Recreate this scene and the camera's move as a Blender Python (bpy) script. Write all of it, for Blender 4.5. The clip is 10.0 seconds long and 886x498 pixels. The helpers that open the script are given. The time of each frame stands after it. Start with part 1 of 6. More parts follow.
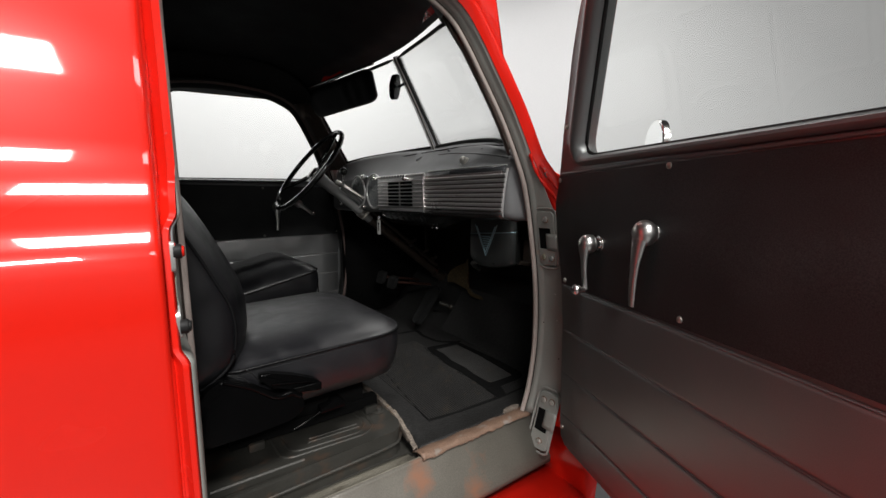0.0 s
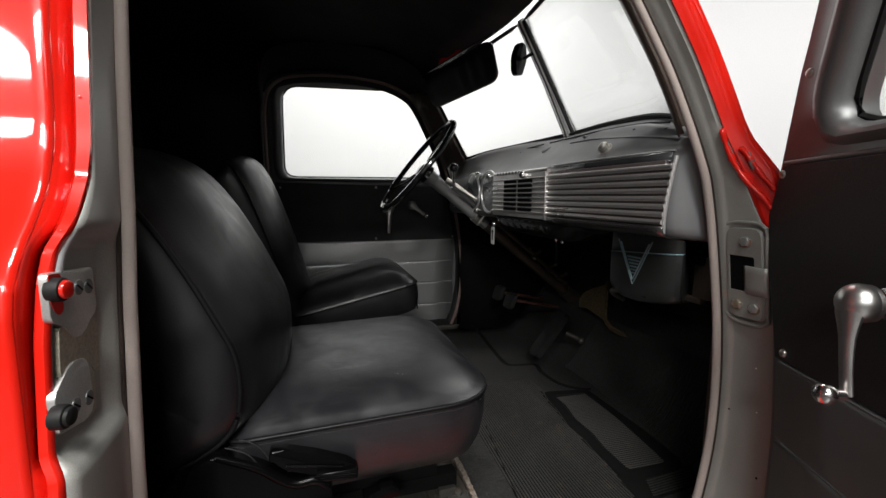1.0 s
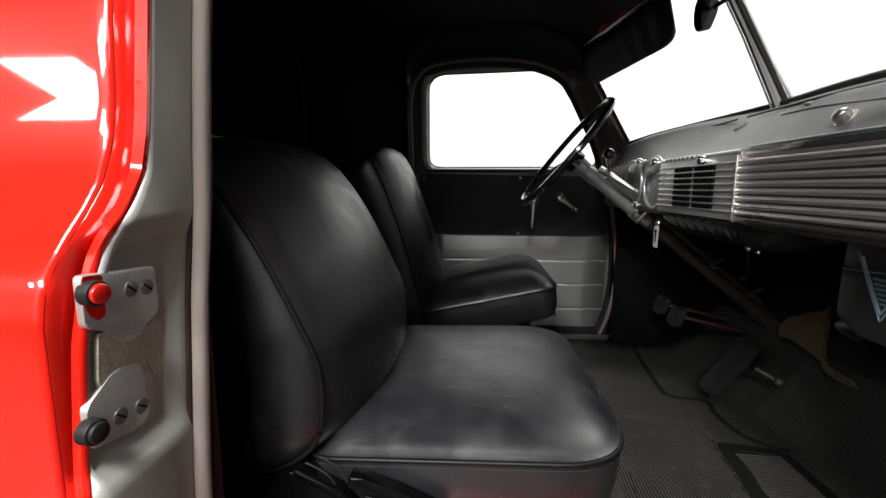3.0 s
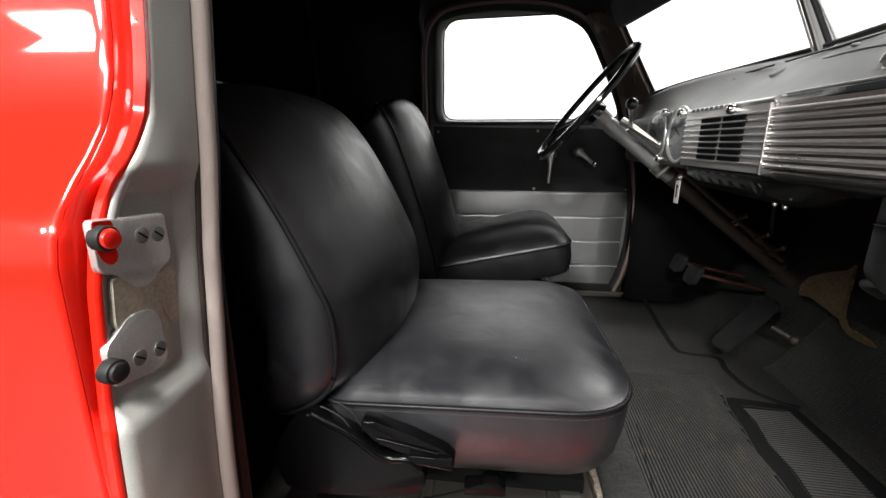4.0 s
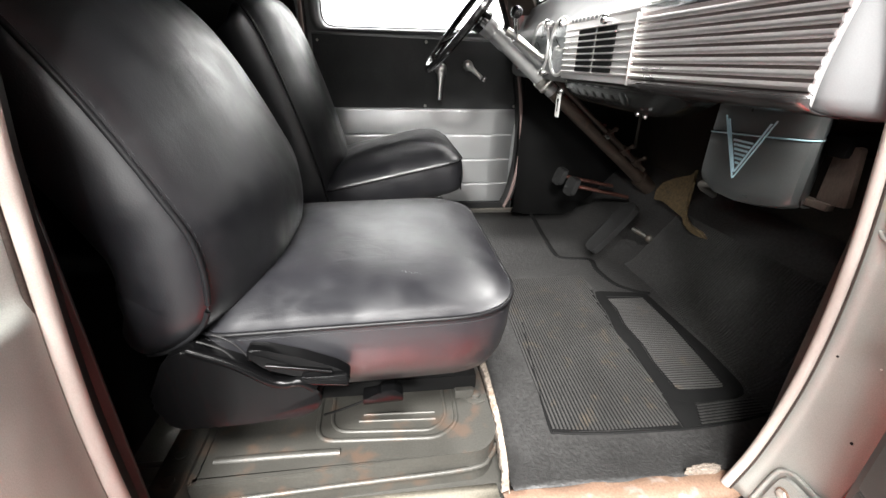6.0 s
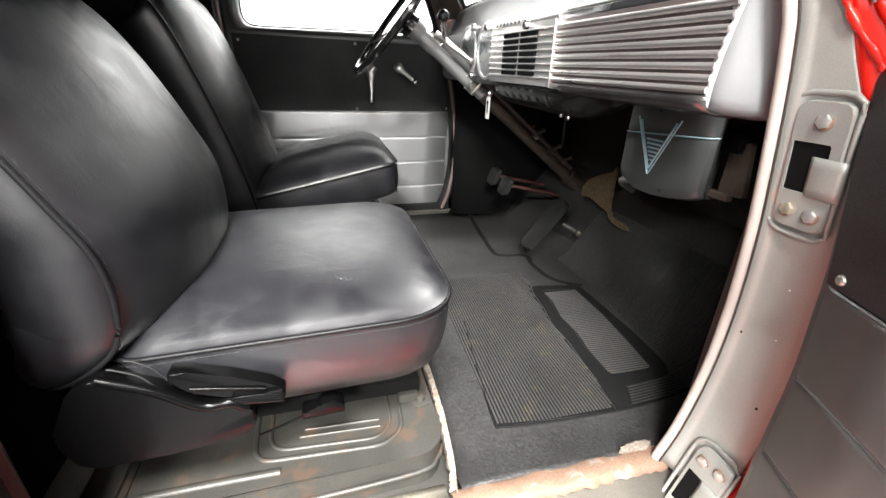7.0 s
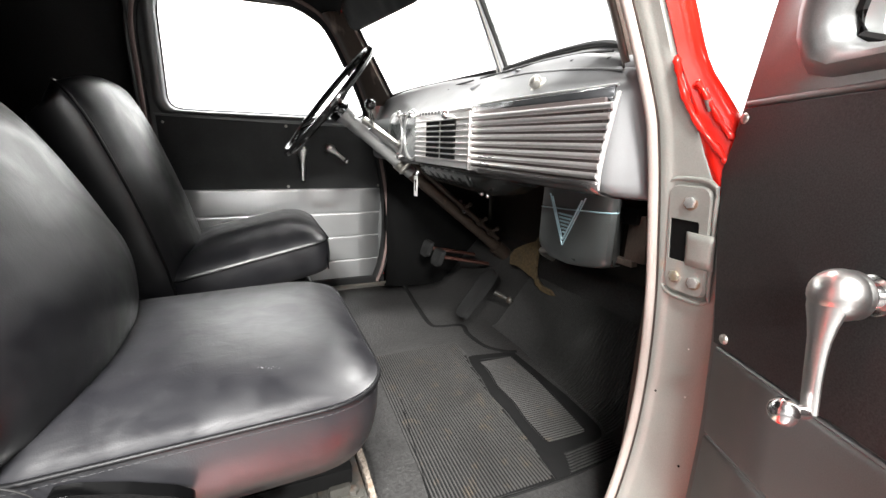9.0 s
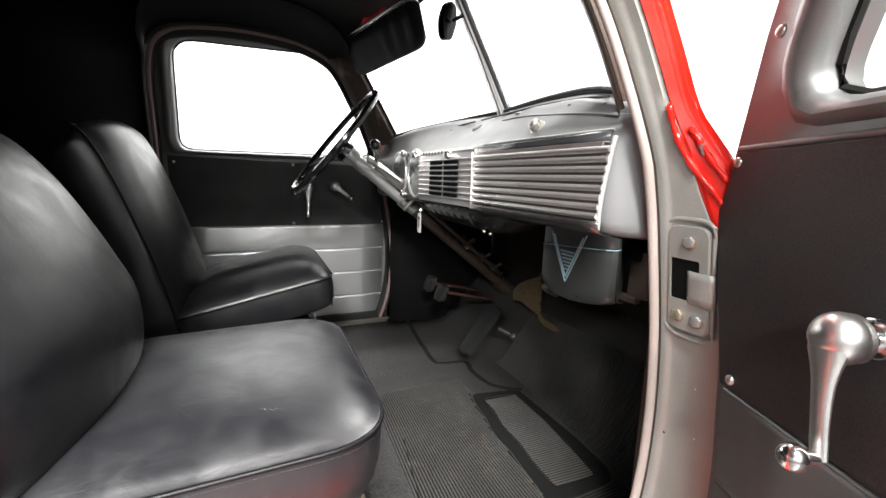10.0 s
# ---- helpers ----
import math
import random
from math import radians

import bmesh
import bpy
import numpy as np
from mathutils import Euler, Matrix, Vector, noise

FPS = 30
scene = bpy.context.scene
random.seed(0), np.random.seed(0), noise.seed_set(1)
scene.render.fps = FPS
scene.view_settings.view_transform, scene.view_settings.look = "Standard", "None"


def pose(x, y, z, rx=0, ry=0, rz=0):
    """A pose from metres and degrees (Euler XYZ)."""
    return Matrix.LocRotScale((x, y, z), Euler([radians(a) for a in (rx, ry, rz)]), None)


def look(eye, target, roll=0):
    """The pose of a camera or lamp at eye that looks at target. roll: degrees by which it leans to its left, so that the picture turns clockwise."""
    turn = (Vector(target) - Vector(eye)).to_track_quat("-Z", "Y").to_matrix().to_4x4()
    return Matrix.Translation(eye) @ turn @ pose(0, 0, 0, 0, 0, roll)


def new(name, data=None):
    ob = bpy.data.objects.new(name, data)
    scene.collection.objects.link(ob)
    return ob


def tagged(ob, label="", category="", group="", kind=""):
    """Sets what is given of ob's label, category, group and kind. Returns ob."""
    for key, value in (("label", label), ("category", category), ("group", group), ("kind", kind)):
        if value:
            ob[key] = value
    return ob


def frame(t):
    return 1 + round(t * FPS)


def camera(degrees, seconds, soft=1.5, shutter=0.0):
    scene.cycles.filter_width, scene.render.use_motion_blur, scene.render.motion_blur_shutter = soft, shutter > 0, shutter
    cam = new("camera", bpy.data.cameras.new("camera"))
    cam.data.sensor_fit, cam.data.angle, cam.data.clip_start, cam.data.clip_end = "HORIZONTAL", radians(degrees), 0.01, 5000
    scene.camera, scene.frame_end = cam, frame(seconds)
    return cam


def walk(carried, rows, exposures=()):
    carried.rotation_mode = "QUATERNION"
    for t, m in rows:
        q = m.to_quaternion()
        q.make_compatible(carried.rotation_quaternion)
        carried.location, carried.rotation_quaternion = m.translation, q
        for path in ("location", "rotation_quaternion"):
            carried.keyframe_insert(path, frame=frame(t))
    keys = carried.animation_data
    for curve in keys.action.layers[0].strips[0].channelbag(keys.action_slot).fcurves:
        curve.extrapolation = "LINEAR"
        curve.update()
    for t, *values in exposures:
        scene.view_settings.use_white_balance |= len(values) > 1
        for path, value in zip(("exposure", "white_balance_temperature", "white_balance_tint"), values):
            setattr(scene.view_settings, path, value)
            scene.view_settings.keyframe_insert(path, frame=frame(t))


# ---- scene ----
cam = camera(92.9, 10.0)
PATH = [
    (0, (-0.022, -0.744, 1.263), (1.135, 0.868, 1.011), -0.4),
    (0.5, (0.109, -0.603, 1.263), (1.0, 1.171, 1.015), -0.1),
    (1, (0.22, -0.479, 1.266), (0.788, 1.423, 1.018), 0.2),
    (1.5, (0.277, -0.403, 1.269), (0.591, 1.556, 1.017), 0.3),
    (2, (0.3, -0.358, 1.269), (0.341, 1.625, 1.011), 0.3),
    (2.5, (0.298, -0.353, 1.27), (0.215, 1.628, 1.005), 0.2),
    (4, (0.302, -0.344, 1.261), (0.083, 1.582, 0.767), 0.3),
    (4.5, (0.306, -0.339, 1.248), (0.144, 1.541, 0.588), 0.3),
    (5, (0.309, -0.333, 1.243), (0.26, 1.512, 0.472), 0.8),
    (5.5, (0.318, -0.332, 1.241), (0.412, 1.493, 0.427), 1.1),
    (7, (0.335, -0.331, 1.24), (0.847, 1.43, 0.441), 2.0),
    (7.5, (0.342, -0.333, 1.241), (0.957, 1.402, 0.46), 2.1),
    (8, (0.347, -0.337, 1.245), (1.054, 1.394, 0.537), 2.2),
    (8.5, (0.351, -0.342, 1.253), (1.119, 1.405, 0.656), 2.1),
    (9, (0.351, -0.347, 1.26), (1.153, 1.42, 0.775), 2.0),
    (9.5, (0.35, -0.349, 1.266), (1.142, 1.441, 0.855), 1.9),
    (10, (0.347, -0.353, 1.271), (1.145, 1.451, 0.939), 1.7),
]
EXPOSURES = [(0, .22), (1, .46), (2.5, .95), (4, 1.55), (4.5, 2.1), (5, 2.72), (5.5, 2.95), (7, 3.0), (8.5, 3.05), (9.5, 2.65), (10, 2.5)]
walk(cam, [(t, look(eye, target, roll)) for t, eye, target, roll in PATH], EXPOSURES)

# ---- light ----
world = bpy.data.worlds.new("studio_air")
world.use_nodes = True
world.node_tree.nodes["Background"].inputs["Color"].default_value = (1.0, 1.0, 1.0, 1)
world.node_tree.nodes["Background"].inputs["Strength"].default_value = 0.02
scene.world = world


def lamp(name, place, aim, sx, sy, watts, tint=(1.0, 0.985, 0.96)):
    data = bpy.data.lights.new(name, "AREA")
    data.shape, data.size, data.size_y, data.energy, data.color = "RECTANGLE", sx, sy, watts, tint
    ob = new(name, data)
    ob.matrix_world = look(place, aim)
    return ob


# a row of ceiling panels over the open side, and unseen boxes added to wash the white cove
for px, watts in ((-6.1, 70), (-3.7, 130), (-1.3, 330), (1.1, 45), (3.5, 15)):
    lamp("ceiling_panel", (px, -5.5, 4.45), (px, -5.5, 0), 1.25, 1.0, watts)
lamp("ceiling_panel", (-0.2, -2.4, 4.6), (-0.2, -2.4, 0), 1.25, 1.0, 220)
lamp("cove_fill", (2.0, 4.0, 6.4), (2.0, 8.4, 2.2), 6.5, 1.2, 480)
lamp("cove_fill", (4.2, 2.0, 6.4), (8.4, 2.0, 2.2), 1.2, 5.5, 190)

# ---- helpers of the build ----
CEN = 0.755
PLACE = {}


def mir(y):
    return 2 * CEN - y


def lerp(x, table):
    xs, ys = [p[0] for p in table], [p[1] for p in table]
    return float(np.interp(x, xs, ys))


def finish(bm, name, mat, angle=35):
    bmesh.ops.remove_doubles(bm, verts=bm.verts, dist=1e-5)
    bmesh.ops.recalc_face_normals(bm, faces=bm.faces)
    me = bpy.data.meshes.new(name)
    bm.to_mesh(me)
    bm.free()
    me.shade_smooth()
    me.set_sharp_from_angle(angle=radians(angle))
    if mat:
        me.materials.append(mat)
    return me


def thing(name, place, label="", category="", group="", kind="", rz=0):
    ob = new(name)
    ob.empty_display_size = 0.05
    ob.matrix_world = pose(*place, 0, 0, rz)
    PLACE[ob] = pose(*place, 0, 0, rz)
    return tagged(ob, label, category, group, kind)


def part(name, bm, mat, parent, label="", local=False, thick=0.0, angle=35):
    """One mesh under a thing or a part; its points are given in the world, or in the thing's own axes."""
    if parent is not None and not local:
        bm.transform(PLACE[parent].inverted())
    ob = new(name, finish(bm, name, mat, angle))
    if parent is not None:
        ob.parent = parent
        PLACE[ob] = PLACE[parent]
    if thick:
        m = ob.modifiers.new("thickness", "SOLIDIFY")
        m.thickness, m.offset = thick, 0
    return tagged(ob, label)


def solid(name, bm, mat, label, category="", kind="structure", thick=0.0, angle=35, group=""):
    ob = new(name, finish(bm, name, mat, angle))
    if thick:
        m = ob.modifiers.new("thickness", "SOLIDIFY")
        m.thickness, m.offset = thick, 0
    PLACE[ob] = Matrix()
    return tagged(ob, label, category, group, kind)


def B():
    return bmesh.new()


def box(bm, a, b, bev=0.0, seg=2):
    x0, y0, z0 = a
    x1, y1, z1 = b
    vs = [bm.verts.new(p) for p in ((x0, y0, z0), (x1, y0, z0), (x1, y1, z0), (x0, y1, z0), (x0, y0, z1), (x1, y0, z1), (x1, y1, z1), (x0, y1, z1))]
    fs = [bm.faces.new([vs[i] for i in f]) for f in ((0, 3, 2, 1), (4, 5, 6, 7), (0, 1, 5, 4), (1, 2, 6, 5), (2, 3, 7, 6), (3, 0, 4, 7))]
    if bev:
        es = list({e for f in fs for e in f.edges})
        bmesh.ops.bevel(bm, geom=es, offset=bev, segments=seg, profile=0.6, affect="EDGES")
    return bm


def loft(bm, loops, closed=True, caps=True, wrap=False):
    rows = [[bm.verts.new(p) for p in loop] for loop in loops]
    n = len(rows[0])
    pairs = list(zip(rows, rows[1:])) + ([(rows[-1], rows[0])] if wrap else [])
    for r0, r1 in pairs:
        for i in range(n if closed else n - 1):
            j = (i + 1) % n
            try:
                bm.faces.new((r0[i], r0[j], r1[j], r1[i]))
            except ValueError:
                pass
    if caps and closed and not wrap:
        for r in (rows[0], rows[-1]):
            try:
                bm.faces.new(r)
            except ValueError:
                pass
    return rows


def tube(bm, pts, r, n=10, closed=False, flat=1.0, up=(0, 0, 1)):
    """A round bar along points; r may be one radius or one per point; flat squeezes it along the second axis."""
    pts, n = [Vector(p) for p in pts], max(n, 12) if n > 6 else n
    rs = r if isinstance(r, (list, tuple)) else [r] * len(pts)
    loops = []
    for i, p in enumerate(pts):
        a = pts[i - 1] if (i or closed) else p
        b = pts[(i + 1) % len(pts)] if (i < len(pts) - 1 or closed) else p
        t = (b - a).normalized()
        u = Vector(up)
        if abs(t.dot(u)) > 0.96:
            u = Vector((1, 0, 0)) if abs(t.x) < 0.9 else Vector((0, 1, 0))
        s = t.cross(u).normalized()
        w = s.cross(t).normalized()
        loops.append([p + s * (rs[i] * math.cos(k * math.tau / n)) + w * (rs[i] * flat * math.sin(k * math.tau / n)) for k in range(n)])
    loft(bm, loops, True, not closed, closed)
    return bm


def smooth_line(pts, n=6, closed=False):
    """A Catmull-Rom curve through points."""
    pts = [Vector(p) for p in pts]
    out, m = [], len(pts)
    for i in range(m if closed else m - 1):
        p0 = pts[i - 1] if (i or closed) else pts[0] * 2 - pts[1]
        p1, p2 = pts[i], pts[(i + 1) % m]
        p3 = pts[(i + 2) % m] if (i + 2 < m or closed) else p2 * 2 - p1
        for k in range(n):
            t = k / n
            out.append(0.5 * ((2 * p1) + (p2 - p0) * t + (2 * p0 - 5 * p1 + 4 * p2 - p3) * t * t + (3 * p1 - p0 - 3 * p2 + p3) * t ** 3))
    if not closed:
        out.append(pts[-1])
    return out


def rounded(poly, r, n=5):
    """A 2D outline with its corners rounded off; r is one radius or one per corner."""
    rs = r if isinstance(r, (list, tuple)) else [r] * len(poly)
    out = []
    for i, p in enumerate(poly):
        p, a, b = Vector(p), Vector(poly[i - 1]), Vector(poly[(i + 1) % len(poly)])
        da, db = (a - p), (b - p)
        c = min(rs[i], da.length * 0.48, db.length * 0.48)
        s, e = p + da.normalized() * c, p + db.normalized() * c
        for k in range(n + 1):
            t = k / n
            out.append(tuple(s * (1 - t) ** 2 + p * 2 * t * (1 - t) + e * t * t))
    return out


def resample(poly, n, around):
    """n points of a 2D outline, one for each direction from a middle point."""
    cx, cy = around
    res = []
    for k in range(n):
        a = k * math.tau / n + 1e-4
        dx, dy = math.cos(a), math.sin(a)
        best = None
        for (x0, y0), (x1, y1) in zip(poly, poly[1:] + poly[:1]):
            ex, ey = x1 - x0, y1 - y0
            den = dx * ey - dy * ex
            if abs(den) < 1e-12:
                continue
            t = ((x0 - cx) * ey - (y0 - cy) * ex) / den
            s = ((x0 - cx) * dy - (y0 - cy) * dx) / den
            if t > 0 and -1e-9 <= s <= 1 + 1e-9 and (best is None or t > best):
                best = t
        res.append((cx + dx * best, cy + dy * best))
    return res


def slab(bm, poly, to3, depth, bev=0.0, seg=2):
    """A plate of a 2D outline: to3 maps (a, b, d) to a place, d from 0 to depth."""
    lo = [bm.verts.new(to3(a, b, 0)) for a, b in poly]
    hi = [bm.verts.new(to3(a, b, depth)) for a, b in poly]
    fs = [bm.faces.new(lo), bm.faces.new(hi)]
    n = len(poly)
    for i in range(n):
        bm.faces.new((lo[i], lo[(i + 1) % n], hi[(i + 1) % n], hi[i]))
    if bev:
        bmesh.ops.bevel(bm, geom=list(fs[1].edges), offset=bev, segments=seg, profile=0.6, affect="EDGES")
    return bm


def disc(bm, c, axis, r, h, n=20, bev=0.0, dome=0.0):
    """A round button along an axis, with a domed end."""
    c, t = Vector(c), Vector(axis).normalized()
    u = t.orthogonal().normalized()
    v = t.cross(u)
    prof = [(r, 0)]
    if bev:
        prof += [(r, h - bev), (r - 0.3 * bev, h - 0.3 * bev), (r - bev, h)]
    else:
        prof += [(r, h)]
    if dome:
        r0 = prof[-1][0]
        prof += [(r0 * math.cos(a), h + dome * math.sin(a)) for a in (0.4, 0.8, 1.2, 1.45)]
    loft(bm, [[c + t * hh + (u * math.cos(k * math.tau / n) + v * math.sin(k * math.tau / n)) * rr for k in range(n)] for rr, hh in prof])
    return bm


def ball(bm, c, r, n=14, squash=(1, 1, 1)):
    m = Matrix.Translation(c) @ Matrix.Diagonal((*squash, 1))
    bmesh.ops.create_uvsphere(bm, u_segments=n, v_segments=n // 2 + 2, radius=r, matrix=m)
    return bm


def torus(bm, c, axis, R, r, n=40, m=10):
    c, t = Vector(c), Vector(axis).normalized()
    u = t.orthogonal().normalized()
    v = t.cross(u)
    loops = []
    for k in range(n):
        d = u * math.cos(k * math.tau / n) + v * math.sin(k * math.tau / n)
        loops.append([c + d * (R + r * math.cos(j * math.tau / m)) + t * (r * math.sin(j * math.tau / m)) for j in range(m)])
    loft(bm, loops, True, False, True)
    return bm


# ---- materials ----
def material(name, color, rough=0.5, metal=0.0, grain=0.0, grain_size=200.0, blotch=0.0, blotch_size=6.0, bump=0.0, bump_size=300.0, coat=0.0, spec=0.5, second=None, wear=0.0, wear_size=14.0, stretch=(1, 1, 1)):
    """A painted, coated or bare surface: fine grain and large blotches in colour and gloss, and fine relief."""
    mat = bpy.data.materials.new(name)
    mat.use_nodes = True
    nt = mat.node_tree
    N, L = nt.nodes, nt.links
    p = N["Principled BSDF"]
    p.inputs["Roughness"].default_value = rough
    p.inputs["Metallic"].default_value = metal
    p.inputs["Specular IOR Level"].default_value = spec
    p.inputs["Coat Weight"].default_value = coat
    p.inputs["Coat Roughness"].default_value = 0.04
    tc = N.new("ShaderNodeTexCoord")
    mp = N.new("ShaderNodeMapping")
    mp.inputs["Scale"].default_value = stretch
    L.new(tc.outputs["Object"], mp.inputs["Vector"])

    def tex(scale, detail=4.0):
        t = N.new("ShaderNodeTexNoise")
        t.inputs["Scale"].default_value, t.inputs["Detail"].default_value = scale, detail
        L.new(mp.outputs["Vector"], t.inputs["Vector"])
        return t.outputs["Fac"]

    def mixed(fac, a, b):
        m = N.new("ShaderNodeMix")
        m.data_type = "RGBA"
        L.new(fac, m.inputs["Factor"])
        for s, v in ((m.inputs["A"], a), (m.inputs["B"], b)):
            if isinstance(v, tuple):
                s.default_value = (*v, 1)
            else:
                L.new(v, s)
        return m.outputs["Result"]

    col = tuple(color)
    if blotch:
        col = mixed(tex(blotch_size), tuple(c * (1 - blotch) for c in color), tuple(min(1, c * (1 + blotch)) for c in color))
    if grain:
        r = N.new("ShaderNodeMapRange")
        r.inputs["From Min"].default_value, r.inputs["From Max"].default_value = 0.3, 0.7
        r.inputs["To Min"].default_value, r.inputs["To Max"].default_value = 1 - grain, 1 + grain
        L.new(tex(grain_size, 2.0), r.inputs["Value"])
        v = N.new("ShaderNodeMix")
        v.data_type, v.blend_type = "RGBA", "MULTIPLY"
        v.inputs["Factor"].default_value = 1.0
        if isinstance(col, tuple):
            v.inputs["A"].default_value = (*col, 1)
        else:
            L.new(col, v.inputs["A"])
        L.new(r.outputs["Result"], v.inputs["B"])
        col = v.outputs["Result"]
    if second and wear:
        r = N.new("ShaderNodeMapRange")
        r.inputs["From Min"].default_value, r.inputs["From Max"].default_value = 1 - wear - 0.06, 1 - wear + 0.06
        L.new(tex(wear_size, 8.0), r.inputs["Value"])
        col = mixed(r.outputs["Result"], col, tuple(second))
    if isinstance(col, tuple):
        p.inputs["Base Color"].default_value = (*col, 1)
    else:
        L.new(col, p.inputs["Base Color"])
    rr = N.new("ShaderNodeMapRange")
    rr.inputs["From Min"].default_value, rr.inputs["From Max"].default_value = 0.2, 0.8
    rr.inputs["To Min"].default_value, rr.inputs["To Max"].default_value = max(0.02, rough * 0.85), min(1, rough * 1.15)
    L.new(tex(blotch_size * 2, 2.0), rr.inputs["Value"])
    L.new(rr.outputs["Result"], p.inputs["Roughness"])
    if bump:
        b = N.new("ShaderNodeBump")
        b.inputs["Strength"].default_value, b.inputs["Distance"].default_value = bump, 0.002
        L.new(tex(bump_size, 3.0), b.inputs["Height"])
        L.new(b.outputs["Normal"], p.inputs["Normal"])
    return mat


def vinyl(name, color, rough, crease=0.35, spec=0.34, wrinkle=0.3):
    """Black upholstery vinyl: pores, soft creases and a rubbed sheen."""
    mat = material(name, color, rough, 0.0, 0.12, 500, 0.25, 7, 0, 0, spec=spec)
    nt = mat.node_tree
    N, L = nt.nodes, nt.links
    p = N["Principled BSDF"]
    tc = N.new("ShaderNodeTexCoord")
    v = N.new("ShaderNodeTexVoronoi")
    v.inputs["Scale"].default_value = 520
    n1 = N.new("ShaderNodeTexNoise")
    n1.inputs["Scale"].default_value, n1.inputs["Detail"].default_value = 8, 2
    n1.inputs["Distortion"].default_value = 0.0
    mp = N.new("ShaderNodeMapping")
    mp.inputs["Scale"].default_value = (1.0, 1.3, 0.75)
    L.new(tc.outputs["Object"], v.inputs["Vector"])
    L.new(tc.outputs["Object"], mp.inputs["Vector"])
    L.new(mp.outputs["Vector"], n1.inputs["Vector"])
    b1, b2 = N.new("ShaderNodeBump"), N.new("ShaderNodeBump")
    b1.inputs["Strength"].default_value, b1.inputs["Distance"].default_value = 0.12, 0.0006
    b2.inputs["Strength"].default_value, b2.inputs["Distance"].default_value = crease, 0.004
    L.new(v.outputs["Distance"], b1.inputs["Height"])
    L.new(n1.outputs["Fac"], b2.inputs["Height"])
    L.new(b1.outputs["Normal"], b2.inputs["Normal"])
    # finer wrinkles, stretched up the panels, and rubbed patches of gloss
    n2, m2 = N.new("ShaderNodeTexNoise"), N.new("ShaderNodeMapping")
    m2.inputs["Scale"].default_value = (1.0, 1.4, 0.8)
    n2.inputs["Scale"].default_value, n2.inputs["Detail"].default_value, n2.inputs["Distortion"].default_value = 30, 4, 0.8
    L.new(tc.outputs["Object"], m2.inputs["Vector"])
    L.new(m2.outputs["Vector"], n2.inputs["Vector"])
    b3 = N.new("ShaderNodeBump")
    b3.inputs["Strength"].default_value, b3.inputs["Distance"].default_value = wrinkle, 0.002
    L.new(n2.outputs["Fac"], b3.inputs["Height"])
    L.new(b2.outputs["Normal"], b3.inputs["Normal"])
    L.new(b3.outputs["Normal"], p.inputs["Normal"])
    n3, r3 = N.new("ShaderNodeTexNoise"), N.new("ShaderNodeMapRange")
    n3.inputs["Scale"].default_value, n3.inputs["Detail"].default_value, n3.inputs["Distortion"].default_value = 17, 5, 0.5
    L.new(tc.outputs["Object"], n3.inputs["Vector"])
    r3.inputs["From Min"].default_value, r3.inputs["From Max"].default_value = 0.3, 0.7
    r3.inputs["To Min"].default_value, r3.inputs["To Max"].default_value = rough - 0.08, rough + 0.09
    L.new(n3.outputs["Fac"], r3.inputs["Value"])
    L.new(r3.outputs["Result"], p.inputs["Roughness"])
    return mat


def clear_glass(name):
    """Thin clear glass: what lies behind, and a mirror image that grows at a slant."""
    mat = bpy.data.materials.new(name)
    mat.use_nodes = True
    N, L = mat.node_tree.nodes, mat.node_tree.links
    N.remove(N["Principled BSDF"])
    t, g, f, m = N.new("ShaderNodeBsdfTransparent"), N.new("ShaderNodeBsdfGlossy"), N.new("ShaderNodeLayerWeight"), N.new("ShaderNodeMixShader")
    t.inputs["Color"].default_value = (0.97, 0.98, 0.975, 1)
    g.inputs["Roughness"].default_value = 0.0
    f.inputs["Blend"].default_value = 0.5
    pw, sc = N.new("ShaderNodeMath"), N.new("ShaderNodeMath")
    pw.operation, sc.operation = "POWER", "MULTIPLY_ADD"
    pw.inputs[1].default_value, sc.inputs[1].default_value, sc.inputs[2].default_value = 5.0, 0.9, 0.035
    L.new(f.outputs["Facing"], pw.inputs[0])
    L.new(pw.outputs["Value"], sc.inputs[0])
    L.new(sc.outputs["Value"], m.inputs["Fac"])
    L.new(t.outputs["BSDF"], m.inputs[1])
    L.new(g.outputs["BSDF"], m.inputs[2])
    L.new(m.outputs["Shader"], N["Material Output"].inputs["Surface"])
    return mat


M_RED = material("red_enamel", (0.66, 0.013, 0.006), 0.25, 0, 0, 0, 0.04, 3, 0.0, 30, coat=1.0, spec=0.15)
M_JAMB = material("grey_metallic_paint", (0.30, 0.30, 0.278), 0.42, 0.22, 0.10, 900, 0.18, 9, 0.5, 24, second=(0.42, 0.31, 0.23), wear=0.26, wear_size=13)
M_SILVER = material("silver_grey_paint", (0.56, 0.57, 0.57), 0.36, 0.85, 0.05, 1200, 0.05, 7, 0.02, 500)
# frame grey, which also paints the near door's panels as shaded
M_FRAME = material("grey_paint_and_panel_shade", (0.21, 0.215, 0.215), 0.38, 0.6, 0.08, 1000, 0.12, 7, 0.04, 500)
M_DASH = material("dark_grey_metallic_paint", (0.165, 0.167, 0.17), 0.45, 0.12, 0.05, 900, 0.10, 8, 0.0, 300, spec=0.2)
M_CARD = material("black_trim_board", (0.037, 0.038, 0.0385), 0.52, 0, 0.3, 600, 0.4, 8, 0.12, 700, spec=0.22, second=(0.052, 0.051, 0.049), wear=0.25, wear_size=34)
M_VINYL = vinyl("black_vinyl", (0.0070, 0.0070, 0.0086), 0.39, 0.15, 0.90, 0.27)
